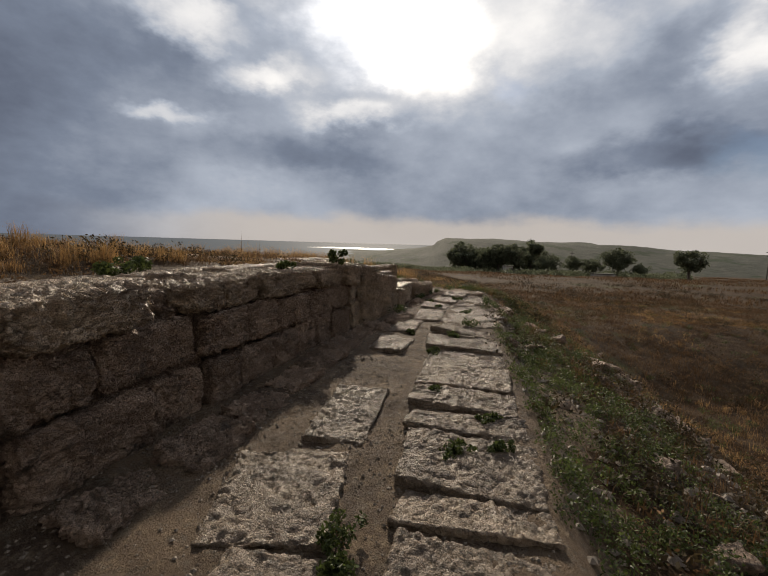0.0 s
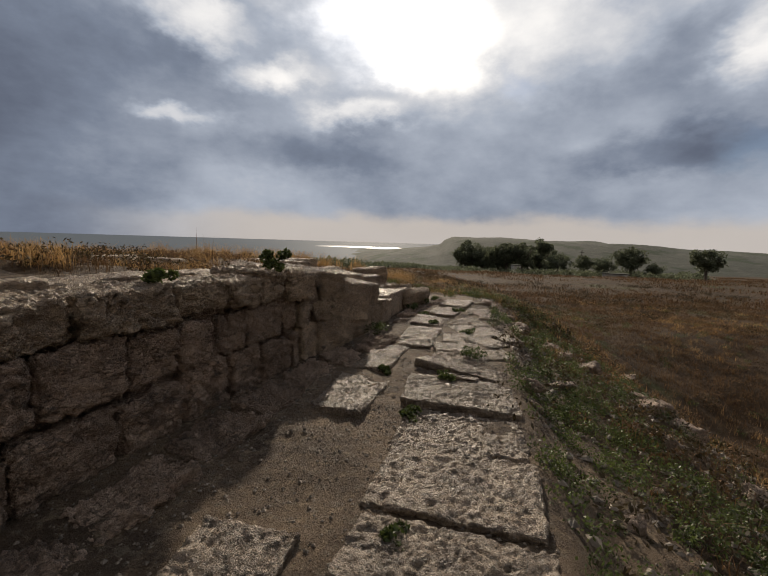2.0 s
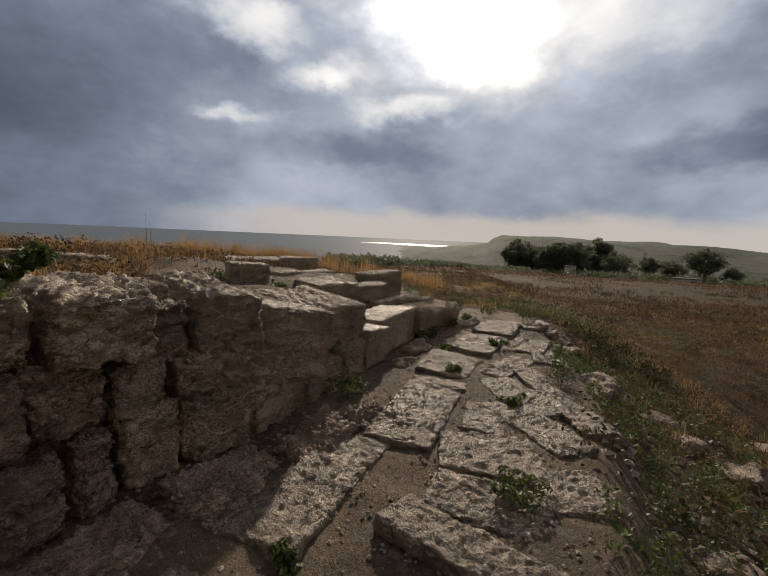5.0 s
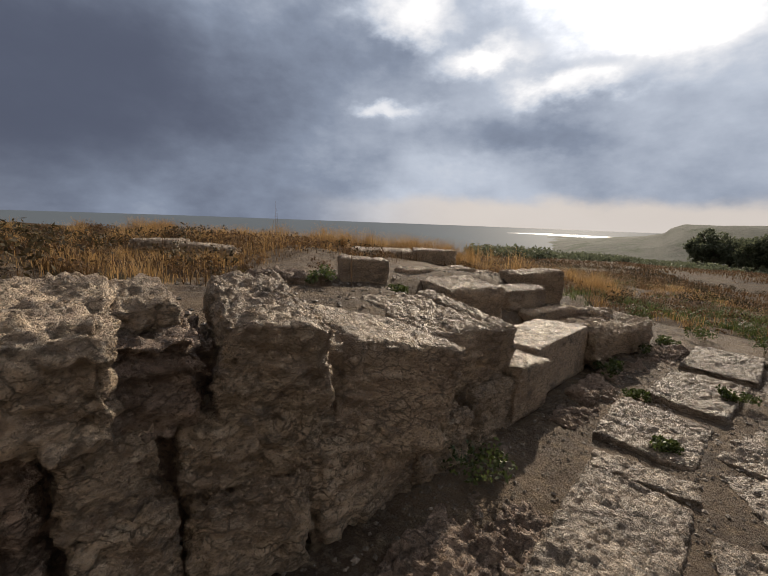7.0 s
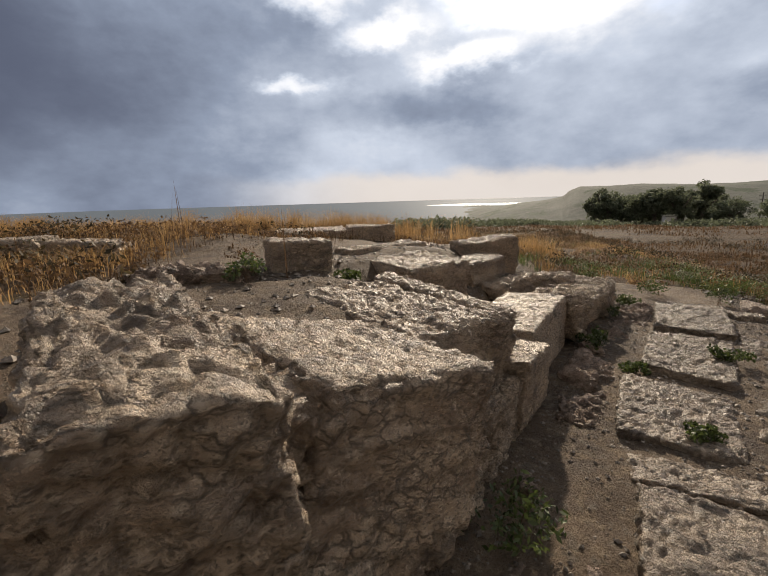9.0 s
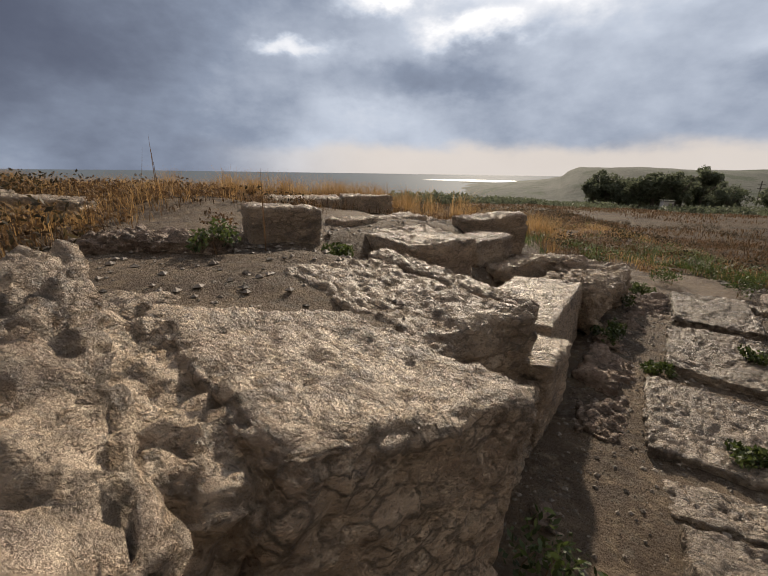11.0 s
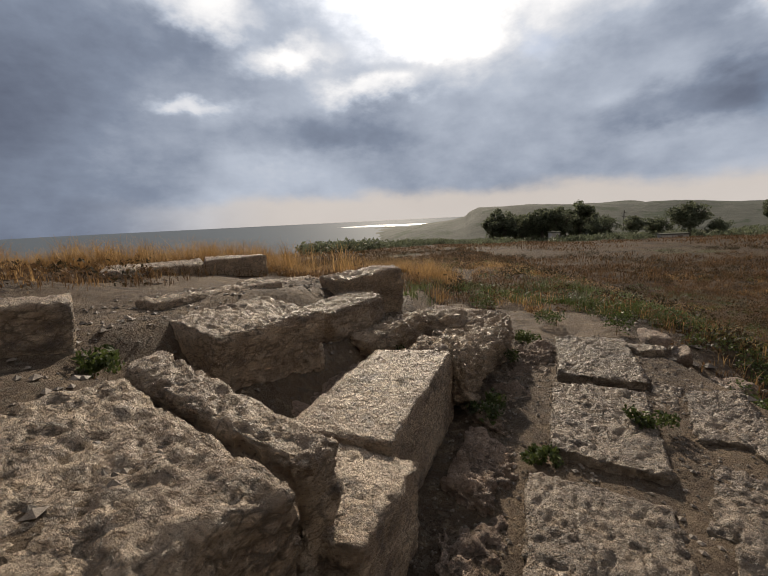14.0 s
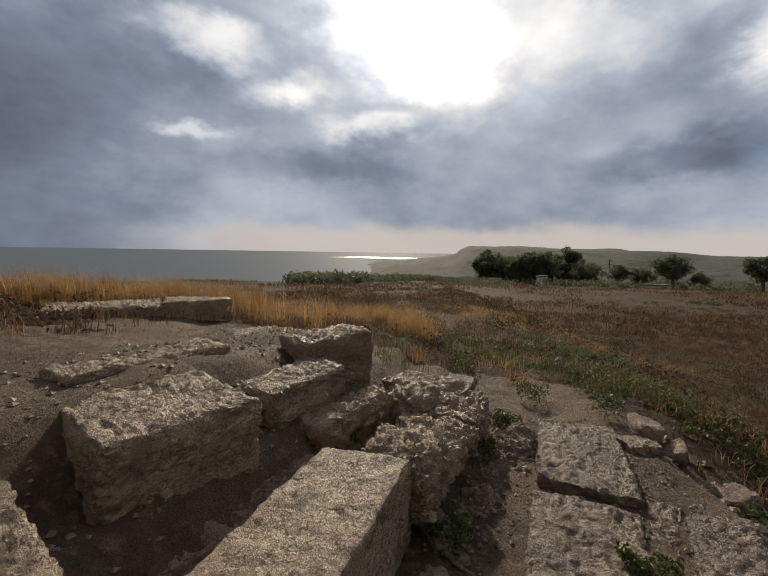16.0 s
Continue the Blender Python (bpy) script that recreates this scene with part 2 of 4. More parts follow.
FIELD = material("dry_field", (0.036, 0.024, 0.014), (0.066, 0.042, 0.024), (0.105, 0.070, 0.038), 0.35, (0.85, 1.0), ((5.0, 0.12), (22.0, 0.05)), ((0.055, 0.062, 0.024), 0.16, 0.55, 0.70), 0.1)
DRY = material("dry_grass", (0.22, 0.125, 0.050), (0.35, 0.215, 0.088), (0.48, 0.33, 0.16), 0.35, (0.55, 0.8), (), None, 0.3, island=0.45, trans=0.45)
BROWN = material("brown_scrub", (0.070, 0.040, 0.020), (0.130, 0.074, 0.034), (0.22, 0.135, 0.066), 0.9, (0.6, 0.85), (), None, 0.2, island=0.45, trans=0.3)
DARKSCRUB = material("dark_scrub", (0.032, 0.025, 0.013), (0.058, 0.042, 0.020), (0.095, 0.072, 0.035), 0.4, (0.6, 0.85), (), None, 0.2, island=0.5, trans=0.3)
GREEN = material("green_weeds", (0.040, 0.055, 0.014), (0.075, 0.098, 0.026), (0.12, 0.14, 0.045), 0.7, (0.45, 0.7), (), None, 0.35, island=0.5, trans=0.4)
# leaf colour paled and greyed to carry the haze of distance
TREE_LEAF = material("hazy_foliage", (0.085, 0.098, 0.060), (0.115, 0.13, 0.08), (0.15, 0.16, 0.105), 0.12, (0.55, 0.8), (), None, 0.25, island=0.35, trans=0.5)
TRUNK = material("bark", (0.06, 0.05, 0.04), (0.11, 0.09, 0.07), (0.15, 0.13, 0.10), 1.0, (0.8, 0.95), ((12.0, 0.03),))
HILL = material("far_hillside", (0.060, 0.066, 0.054), (0.085, 0.088, 0.072), (0.115, 0.112, 0.095), 0.012, (0.9, 1.0), ((0.08, 1.5),), ((0.05, 0.062, 0.04), 0.03, 0.52, 0.62), 0.1)
POLE = material("grey_wood_pole", (0.06, 0.055, 0.05), (0.10, 0.09, 0.08), (0.14, 0.13, 0.12), 1.0, (0.7, 0.9), ((10.0, 0.01),))
WHITE = material("white_render", (0.36, 0.35, 0.33), (0.44, 0.43, 0.41), (0.5, 0.49, 0.47), 0.8, (0.8, 0.95), ((6.0, 0.01),))
PEBBLE = material("pebbles", (0.10, 0.08, 0.06), (0.17, 0.135, 0.10), (0.25, 0.21, 0.165), 7.0, (0.5, 0.8), ((60.0, 0.006),), None, 0.4, island=0.4)


def water_material(name, rough, level, waves):
    m = bpy.data.materials.new(name)
    m.use_nodes = True
    nt = m.node_tree
    N, L = nt.nodes.new, nt.links.new
    p = nt.nodes["Principled BSDF"]
    p.inputs["Base Color"].default_value = (0.105, 0.125, 0.145, 1)
    p.inputs["Roughness"].default_value = rough
    p.inputs["Specular IOR Level"].default_value = level
    p.inputs["IOR"].default_value = 1.33
    co = N("ShaderNodeTexCoord").outputs["Object"]
    last = None
    for s, d in waves:
        n, b = N("ShaderNodeTexNoise"), N("ShaderNodeBump")
        n.inputs["Scale"].default_value, n.inputs["Detail"].default_value = s, 5
        b.inputs["Distance"].default_value = d
        L(co, n.inputs["Vector"]), L(n.outputs[0], b.inputs["Height"])
        if last:
            L(last, b.inputs["Normal"])
        last = b.outputs[0]
    L(last, p.inputs["Normal"])
    return m


SEA = water_material("sea_water", 0.7, 0.02, ((0.02, 0.6), (0.15, 0.2)))
# glossier water, only for the patch that stands in for the sun's glint
GLITTER = water_material("sunlit_water", 0.30, 0.6, ((0.02, 2.2), (0.15, 0.5)))


# ---- noise and terrain shape ----
def hash3(i, j, k):
    h = (i.astype(np.int64) * 374761393 + j.astype(np.int64) * 668265263 + k.astype(np.int64) * 2147483647) & 0xFFFFFFFF
    h = ((h ^ (h >> 13)) * 1274126177) & 0xFFFFFFFF
    h = ((h ^ (h >> 15)) * 2246822519) & 0xFFFFFFFF
    return ((h ^ (h >> 16)) & 0xFFFFFF) / float(0xFFFFFF) * 2 - 1


def vnoise(p, scale):
    q = p * scale
    f = np.floor(q)
    u = q - f
    u = u * u * (3 - 2 * u)
    i, j, k = f[:, 0].astype(int), f[:, 1].astype(int), f[:, 2].astype(int)
    out = 0
    for a in (0, 1):
        for b in (0, 1):
            for c in (0, 1):
                w = (u[:, 0] if a else 1 - u[:, 0]) * (u[:, 1] if b else 1 - u[:, 1]) * (u[:, 2] if c else 1 - u[:, 2])
                out = out + w * hash3(i + a, j + b, k + c)
    return out


def fbm(p, scale, octaves=4, gain=0.5):
    out, amp = 0, 1.0
    for o in range(octaves):
        out = out + amp * vnoise(p + 13.7 * o, scale)
        scale, amp = scale * 2.03, amp * gain
    return out


def smooth(a, b, v):
    t = np.clip((v - a) / (b - a), 0, 1)
    return t * t * (3 - 2 * t)


FACE_Y = [-3.0, 3.16, 5.4, 7.4, 7.8, 8.4, 8.7, 9.45, 10.0, 11.0, 12.1, 13.3, 16.0]
FACE_X = [-3.25, -1.69, -1.12, -0.46, -0.24, -0.06, 0.05, 0.21, 0.37, 0.66, 1.05, 1.30, 1.70]
EDGE_Y = [-3.0, 2.4, 3.4, 5.7, 6.9, 8.0, 9.3, 11.0, 13.0, 16.0]
EDGE_X = [0.30, 1.08, 1.32, 1.65, 1.85, 2.15, 2.50, 2.70, 2.60, 2.50]


def face_x(y):
    return np.interp(y, FACE_Y, FACE_X)


def edge_x(y):
    return np.interp(y, EDGE_Y, EDGE_X)


def path_z(y):
    return np.interp(y, [-3, 3, 5, 7, 9, 13, 20], [-0.06, -0.03, 0.01, 0.03, 0.0, 0.0, 0.0])


def ground_z(x, y):
    """Height of the ground sheet."""
    x, y = np.atleast_1d(np.asarray(x, float)), np.atleast_1d(np.asarray(y, float))
    p3 = np.stack([x, y, 0 * x], 1)
    north = smooth(11.5, 14.5, y)
    ridge = path_z(np.minimum(y, 14)) - 0.060 * np.maximum(0, y - 13.5)
    # raised ground behind the wall
    d = face_x(np.minimum(y, 16)) - x
    north_low = 0.22 * smooth(11.6, 13.2, y)
    low = smooth(9.8, 10.5, y) * (1 - smooth(1.25, 1.8, d))
    terr = (0.78 - 0.40 * low - north_low * (1 - 0.6 * low)) + 0.06 * smooth(0.4, 1.4, d) + 0.45 * smooth(1.0, 5.0, d) * (1 - smooth(6.6, 10.0, y)) + 0.16 * smooth(10, 12, y) * smooth(2.6, 4.6, d)
    terr = terr * smooth(0.22, 0.42, d) * (1 - 0.6 * smooth(9.5, 10.0, y) * (1 - smooth(0.75, 1.1, d)))
    fade = 1 - smooth(13.5, 20.0, y - 0.35 * np.maximum(0, -x - 1.0))
    left = terr * fade * (1 - smooth(25, 60, d))
    # slope beside the paving
    e = x - edge_x(np.minimum(y, 16))
    drop = 0.40 * smooth(0.0, 0.6, e) * (1 - north) + 2.95 * smooth(0.3, 7.2, e) * (1 - 0.45 * smooth(12, 19, y) - 0.42 * smooth(25, 70, y))
    z = ridge + left - drop
    z = z - 0.15 * np.exp(-(((x - 7.2) / 1.5) ** 2 + ((y - 11.0) / 3.2) ** 2)) + 0.15 * np.exp(-(((x - 9.5) / 1.8) ** 2 + ((y - 13.0) / 3.0) ** 2))
    rough_out = smooth(0.3, 2.0, e) + north + smooth(1.2, 3.0, d)
    z = z + 0.05 * fbm(p3, 0.9, 3) * np.clip(rough_out, 0, 1) + 0.015 * fbm(p3 + 7, 5.0, 3) + 0.35 * fbm(p3 + 3, 0.06, 3) * smooth(15, 40, np.hypot(x, y - 5))
    # the land falls to the sea
    azi = np.degrees(np.arctan2(x, np.maximum(y, 1e-3) + 0 * x))
    dist = np.hypot(x, y)
    coast = np.interp(azi, [-90, -30, -6, 2, 6, 12, 40, 90], [75, 60, 80, 150, 250, 900, 1400, 1500])
    z = z - 45 * smooth(0, 1, (dist - coast) / (0.5 * coast)) * (y > -40)
    z = np.maximum(z, -60)
    return z


def gz(x, y):
    return float(ground_z(x, y)[0])


def mesh_from(name, verts, faces, mat, smooth_faces=True):
    me = bpy.data.meshes.new(name)
    verts, faces = np.asarray(verts, np.float32), np.asarray(faces, np.int32)
    k = faces.shape[1]
    me.vertices.add(len(verts)), me.loops.add(faces.size), me.polygons.add(len(faces))
    me.vertices.foreach_set("co", verts.ravel())
    me.loops.foreach_set("vertex_index", faces.ravel())
    me.polygons.foreach_set("loop_start", np.arange(0, faces.size, k, dtype=np.int32))
    me.polygons.foreach_set("use_smooth", np.full(len(faces), smooth_faces))
    me.update(calc_edges=True)
    me.validate()
    me.materials.append(mat)
    return me


def grid_mesh(name, X, Y, Z, mat):
    n, m = Z.shape
    idx = np.arange(n * m).reshape(n, m)
    f = np.stack([idx[:-1, :-1].ravel(), idx[:-1, 1:].ravel(), idx[1:, 1:].ravel(), idx[1:, :-1].ravel()], 1)
    return mesh_from(name, np.stack([X.ravel(), Y.ravel(), Z.ravel()], 1), f, mat)


def axis(lo, hi, step, far, growth):
    a = list(np.arange(lo, hi, step))
    s, v = step, a[-1]
    up = []
    while v < far:
        s *= growth
        v += s
        up.append(v)
    s, v = step, a[0]
    down = []
    while v > -far:
        s *= growth
        v -= s
        down.append(v)
    return np.array(down[::-1] + a + up)


gx, gy = axis(-5.0, 8.0, 0.07, 4500, 1.09), axis(0.5, 17.0, 0.07, 4500, 1.09)
GX, GY = np.meshgrid(gx, gy)
GZ = ground_z(GX.ravel(), GY.ravel()).reshape(GX.shape)
ground_me = grid_mesh("ground", GX, GY, GZ, EARTH)
ground_me.materials.append(FIELD)
cx, cy = (GX[:-1, :-1] + GX[1:, 1:]).ravel() / 2, (GY[:-1, :-1] + GY[1:, 1:]).ravel() / 2
ragged = 0.5 * fbm(np.stack([cx, cy, 0 * cx], 1), 1.2, 3)
wild = ((cx - edge_x(np.minimum(cy, 16)) + ragged > 0.9) | (cy + ragged > 14.4) | (face_x(np.minimum(cy, 16)) - cx + ragged > 2.8 + 1.5 * smooth(9, 11, cy)) | (cy < -2))
ground_me.polygons.foreach_set("material_index", wild.astype(np.int32))
ground = tagged(new("ground", ground_me), "brown gravelly earth falling from the ruin to dry fields", "ground", kind="structure")

sea_me = mesh_from("water", [(-4800, 40, -30), (4800, 40, -30), (4800, 4900, -30), (-4800, 4900, -30)], [(0, 1, 2, 3)], SEA)
tagged(new("water", sea_me), "calm grey-blue sea with a bright sun glitter", "sea", kind="structure")

# the glint's outline is modelled: a glossy sheet added just above the sea
ga = np.linspace(0, 2 * np.pi, 48, endpoint=False)
gl = np.stack([-155 + 190 * np.cos(ga), 1650 + 150 * np.sin(ga) + 35 * np.cos(3 * ga), np.full(48, -29.7)], 1)
gl = np.concatenate([gl, [(-155, 1650, -29.7)]])
tagged(new("water", mesh_from("water", gl, [(k, (k + 1) % 48, 48) for k in range(48)], GLITTER, False)), "bright patch of rippled sea glittering in the sun", "sea", kind="structure")


# ---- stones ----
def stone_mesh(name, size, mat, seed, cell=0.045, rnd=0.05, rough=0.02, jit=0.04, layers=0.0, shape=None):
    """A weathered block: a box grid with rounded edges, skewed corners, broken faces and pits."""
    rng = np.random.RandomState(seed)
    s = np.array(size, float)
    n = np.maximum(3, np.round(s / cell).astype(int))
    pts, quads, count = [], [], 0
    for ax in range(3):
        a, b = (ax + 1) % 3, (ax + 2) % 3
        A, B = np.meshgrid(np.arange(n[a] + 1), np.arange(n[b] + 1), indexing="ij")
        for end in (0, 1):
            P = np.zeros((A.size, 3), int)
            P[:, a], P[:, b], P[:, ax] = A.ravel(), B.ravel(), n[ax] * end
            idx = np.arange(A.size).reshape(A.shape) + count
            q = np.stack([idx[:-1, :-1], idx[1:, :-1], idx[1:, 1:], idx[:-1, 1:]], -1).reshape(-1, 4)
            quads.append(q if end else q[:, ::-1])
            pts.append(P)
            count += A.size
    pts, quads = np.concatenate(pts), np.concatenate(quads)
    uniq, inv = np.unique(pts, axis=0, return_inverse=True)
    quads = inv.reshape(-1)[quads]
    c = uniq / n
    p = (c - 0.5) * s
    # rounded edges, the radius varying along them
    o = rng.rand(3) * 50
    r = np.clip(rnd * (1 + 0.7 * vnoise(p + o, 4.0)), 0.004, s.min() * 0.48)[:, None]
    inner = np.clip(p, -s / 2 + r, s / 2 - r)
    dv = p - inner
    ln = np.linalg.norm(dv, axis=1, keepdims=True)
    nrm = dv / np.maximum(ln, 1e-6)
    p = inner + nrm * np.minimum(ln, r)
    # skewed corners
    J = rng.uniform(-1, 1, (2, 2, 2, 3)) * jit
    J[:, :, 0] *= 0.3
    for a in (0, 1):
        for b in (0, 1):
            for d in (0, 1):
                w = (c[:, 0] if a else 1 - c[:, 0]) * (c[:, 1] if b else 1 - c[:, 1]) * (c[:, 2] if d else 1 - c[:, 2])
                p = p + w[:, None] * J[a, b, d]
    base = p + o
    wob = np.stack([vnoise(base + 31, 8.0), vnoise(base + 57, 8.0), vnoise(base + 83, 8.0)], 1) * 0.035
    flat = np.array([1.0, 1.0, 1.7])
    cracks = np.maximum(0, 0.16 - np.abs(vnoise((base + wob) * flat + 5, 12.0))) / 0.16
    cracks2 = np.maximum(0, 0.2 - np.abs(vnoise((base + wob) * flat + 45, 24.0))) / 0.2
    lev = 3.0 * fbm(base + wob + 9, 11.0, 3, 0.55)
    fl = np.floor(lev)
    flakes = (fl + smooth(0.55, 0.95, lev - fl)) / 3.0
    d = rough * (0.50 * fbm(base, 3.0, 2) + 0.60 * flakes - 0.50 * cracks - 0.70 * cracks2 + 0.50 * vnoise(base + 3, 31.0) - 0.60 * np.abs(vnoise(base * np.array([0.42, 1.0, 1.25]) + 71, 34.0)))
    if layers:
        zz = base * np.array([0.7, 0.7, 17.0])
        d = d - layers * np.abs(vnoise(zz, 1.0))
    if shape is not None:
        p = shape(p, c, s)
    p = p + nrm * d[:, None]
    return mesh_from(name, p, quads, mat)


def part(name, me, parent, m, label=""):
    ob = new(name, me)
    ob.parent = parent
    ob.matrix_world = m
    if label:
        ob["label"] = label
    return ob


wall = tagged(new("wall_1"), "ruined ancient wall of weathered limestone blocks in courses", "wall", kind="structure")
pavement = tagged(new("pavement"), "worn ancient paving of cracked limestone slabs", "pavement", kind="structure")


def along_face(y0, y1, back):
    """Middle point and heading of the wall's face between two stations, moved back from it."""
    x0, x1 = float(face_x(y0)), float(face_x(y1))
    yaw = -math.degrees(math.atan2(x1 - x0, y1 - y0))
    h = math.radians(yaw)
    ux, uy = math.cos(h), math.sin(h)
    return (x0 + x1) / 2 - ux * back, (y0 + y1) / 2 - uy * back, yaw, math.hypot(x1 - x0, y1 - y0)


def course(joints, z0, z1, depth, set_back, seed, mat, rnd=0.055, rough=0.026, skip=()):
    rng = np.random.RandomState(seed)
    for i, (a, b) in enumerate(zip(joints[:-1], joints[1:])):
        if i in skip:
            continue
        back = set_back + rng.uniform(-0.03, 0.04)
        t0, t1 = z0 + rng.uniform(-0.012, 0.012), z1 + rng.uniform(-0.03, 0.025) * (1.6 if z1 > 0.9 else 1)
        x, y, yaw, ln = along_face(a, b, back + depth / 2)
        me = stone_mesh("stone", (depth, ln - 0.016, t1 - t0 - 0.012), mat, seed * 100 + i, 0.018 if a > 1.8 else 0.04, rnd * rng.uniform(0.9, 1.8), rough * 1.2, 0.03)
        part("stone", me, wall, pose(x, y, (t0 + t1) / 2, rng.uniform(-1, 1), rng.uniform(-1.5, 1.5), yaw + rng.uniform(-1.4, 1.4)))


def block(x, y, z_top, sx, sy, sz, yaw, seed, mat=STONE, rx=0, ry=0, rnd=0.04, rough=0.02, jit=0.03, parent=None, layers=0.0, label="", name="stone_block"):
    me = stone_mesh("stone", (sx, sy, sz), mat, seed, 0.018, rnd, rough, jit, layers)
    m = pose(x, y, z_top - sz / 2, rx, ry, yaw)
    if parent:
        return part("stone", me, parent, m)
    ob = new(name, me)
    ob.matrix_world = m
    return tagged(ob, label or "weathered squared limestone block lying on the ruin", "stone block", "fallen blocks of the ruin")


# lower courses of the near wall use the copy darkened for shade
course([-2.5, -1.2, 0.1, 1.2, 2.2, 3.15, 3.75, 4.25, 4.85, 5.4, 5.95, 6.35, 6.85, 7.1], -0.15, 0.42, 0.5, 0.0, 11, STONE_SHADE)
course([7.1, 7.42, 7.85, 8.5], -0.15, 0.46, 0.5, -0.02, 14, STONE)
course([8.5, 9.05, 9.62], -0.15, 0.36, 0.5, 0.0, 16, STONE)
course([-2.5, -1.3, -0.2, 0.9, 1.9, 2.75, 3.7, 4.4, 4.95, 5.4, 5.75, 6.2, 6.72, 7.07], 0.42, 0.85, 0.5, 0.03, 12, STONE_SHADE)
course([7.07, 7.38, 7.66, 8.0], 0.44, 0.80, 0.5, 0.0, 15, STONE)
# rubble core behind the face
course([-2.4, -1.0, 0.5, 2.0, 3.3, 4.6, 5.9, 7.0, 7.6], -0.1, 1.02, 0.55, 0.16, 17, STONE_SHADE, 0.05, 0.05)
TOP = [-2.5, -1.2, 0.0, 1.1, 2.2, 3.17, 3.55, 4.05, 4.65, 5.38, 5.95, 6.38, 6.78, 7.0]
course(TOP, 0.85, 1.17, 0.75, 0.0, 13, STONE, 0.05, 0.030, skip=(5,))
# an eroded hollow in the top course, its shade put into the stone's colour
x, y, yaw, ln = along_face(3.17, 3.55, 0.57)
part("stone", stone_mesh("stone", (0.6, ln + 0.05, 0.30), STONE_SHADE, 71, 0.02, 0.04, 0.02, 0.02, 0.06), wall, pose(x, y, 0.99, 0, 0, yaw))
# capping stones further back on the wall
rng = np.random.RandomState(5)
for a, b in ((-1.5, 0.0), (0.0, 1.3), (1.3, 2.5), (2.5, 3.8), (3.8, 5.0), (5.0, 6.0), (6.0, 7.0)):
    x, y, yaw, ln = along_face(a, b, 1.05 + rng.uniform(-0.05, 0.05))
    part("stone", stone_mesh("stone", (0.6, ln - 0.03, 0.34), STONE, int(900 + 10 * a), 0.03, 0.05, 0.022, 0.05), wall, pose(x, y, 1.0 + rng.uniform(-0.02, 0.03), rng.uniform(-2, 2), rng.uniform(-2, 2), yaw))

# the broken end of the wall
block(-0.98, 7.22, 1.16, 1.05, 0.46, 0.36, -26, 199, parent=wall, rnd=0.06, rough=0.034, jit=0.04)
block(-0.93, 7.55, 1.08, 0.90, 0.42, 0.40, -28, 72, STONE_SHADE, parent=wall, rnd=0.04, rough=0.03, jit=0.02, layers=0.07)
block(-1.02, 7.58, 1.15, 0.70, 0.30, 0.16, -28, 198, parent=wall, rnd=0.04, rough=0.03, jit=0.03)
block(-0.72, 7.98, 1.11, 1.04, 0.44, 0.66, -35, 200, parent=wall, rx=-4, ry=4, rnd=0.05, rough=0.032, jit=0.03)
block(-0.66, 8.20, 0.95, 0.84, 0.34, 0.55, -35, 215, parent=wall, rx=-6, ry=3, rnd=0.05, rough=0.03, jit=0.03)
block(-0.39, 8.53, 0.90, 0.86, 0.72, 0.56, -35, 201, parent=wall, rx=-13, ry=2, rnd=0.06, rough=0.020, jit=0.03)
block(-0.96, 8.80, 0.84, 0.8, 0.62, 0.36, -33, 214, parent=wall, rx=-3, rnd=0.06, rough=0.024, jit=0.05)
block(-0.43, 9.43, 0.80, 1.06, 0.66, 0.46, -33, 202, parent=wall, rnd=0.07, rough=0.022, jit=0.03, ry=4)
block(-0.30, 9.86, 0.79, 1.16, 0.20, 0.50, -29, 210, parent=wall, rnd=0.05, rough=0.022, jit=0.04, ry=5)
block(0.24, 10.70, 0.46, 0.58, 1.16, 0.46, -16, 203, parent=wall, rnd=0.025, rough=0.012, jit=0.02)
block(0.17, 9.84, 0.45, 0.42, 0.52, 0.44, -20, 204, parent=wall, rnd=0.03, rough=0.014, jit=0.03)
block(0.72, 11.62, 0.42, 0.50, 0.85, 0.40, -20, 205, parent=wall, rnd=0.10, rough=0.045, jit=0.07)
block(1.05, 12.40, 0.40, 0.50, 0.75, 0.40, -20, 206, parent=wall, rnd=0.10, rough=0.045, jit=0.07)
block(0.62, 12.42, 0.42, 0.42, 0.60, 0.40, -12, 211, parent=wall, rnd=0.10, rough=0.045, jit=0.07)
block(0.16, 12.05, 0.44, 0.40, 0.80, 0.40, -40, 207, parent=wall, rnd=0.09, rough=0.040, jit=0.07)
block(0.80, 13.25, 0.32, 0.7, 0.6, 0.35, -35, 208, parent=wall, rnd=0.08, rough=0.03, jit=0.07)
block(-0.22, 11.05, 0.28, 0.36, 1.25, 0.3, -24, 209, STONE_SHADE, parent=wall, rnd=0.07, rough=0.035)
block(-0.12, 10.20, 0.30, 0.5, 0.5, 0.3, -24, 212, STONE_SHADE, parent=wall, rnd=0.07, rough=0.035)
# loose blocks on the raised ground
block(-0.72, 11.04, 0.80, 0.66, 0.84, 0.48, -33, 301, ry=4, rnd=0.045, label="large pale squared limestone block beside the broken wall end")
block(-0.26, 12.02, 0.69, 0.48, 0.86, 0.46, -24, 302, rnd=0.05, rough=0.024)
block(-0.20, 12.92, 0.82, 0.50, 0.80, 0.52, -48, 303, rnd=0.05, rough=0.030)
block(-1.24, 11.72, 0.86, 0.42, 1.15, 0.34, -26, 304, rnd=0.05, rough=0.026, ry=-6, label="tilted flat limestone slab resting beside a larger block")
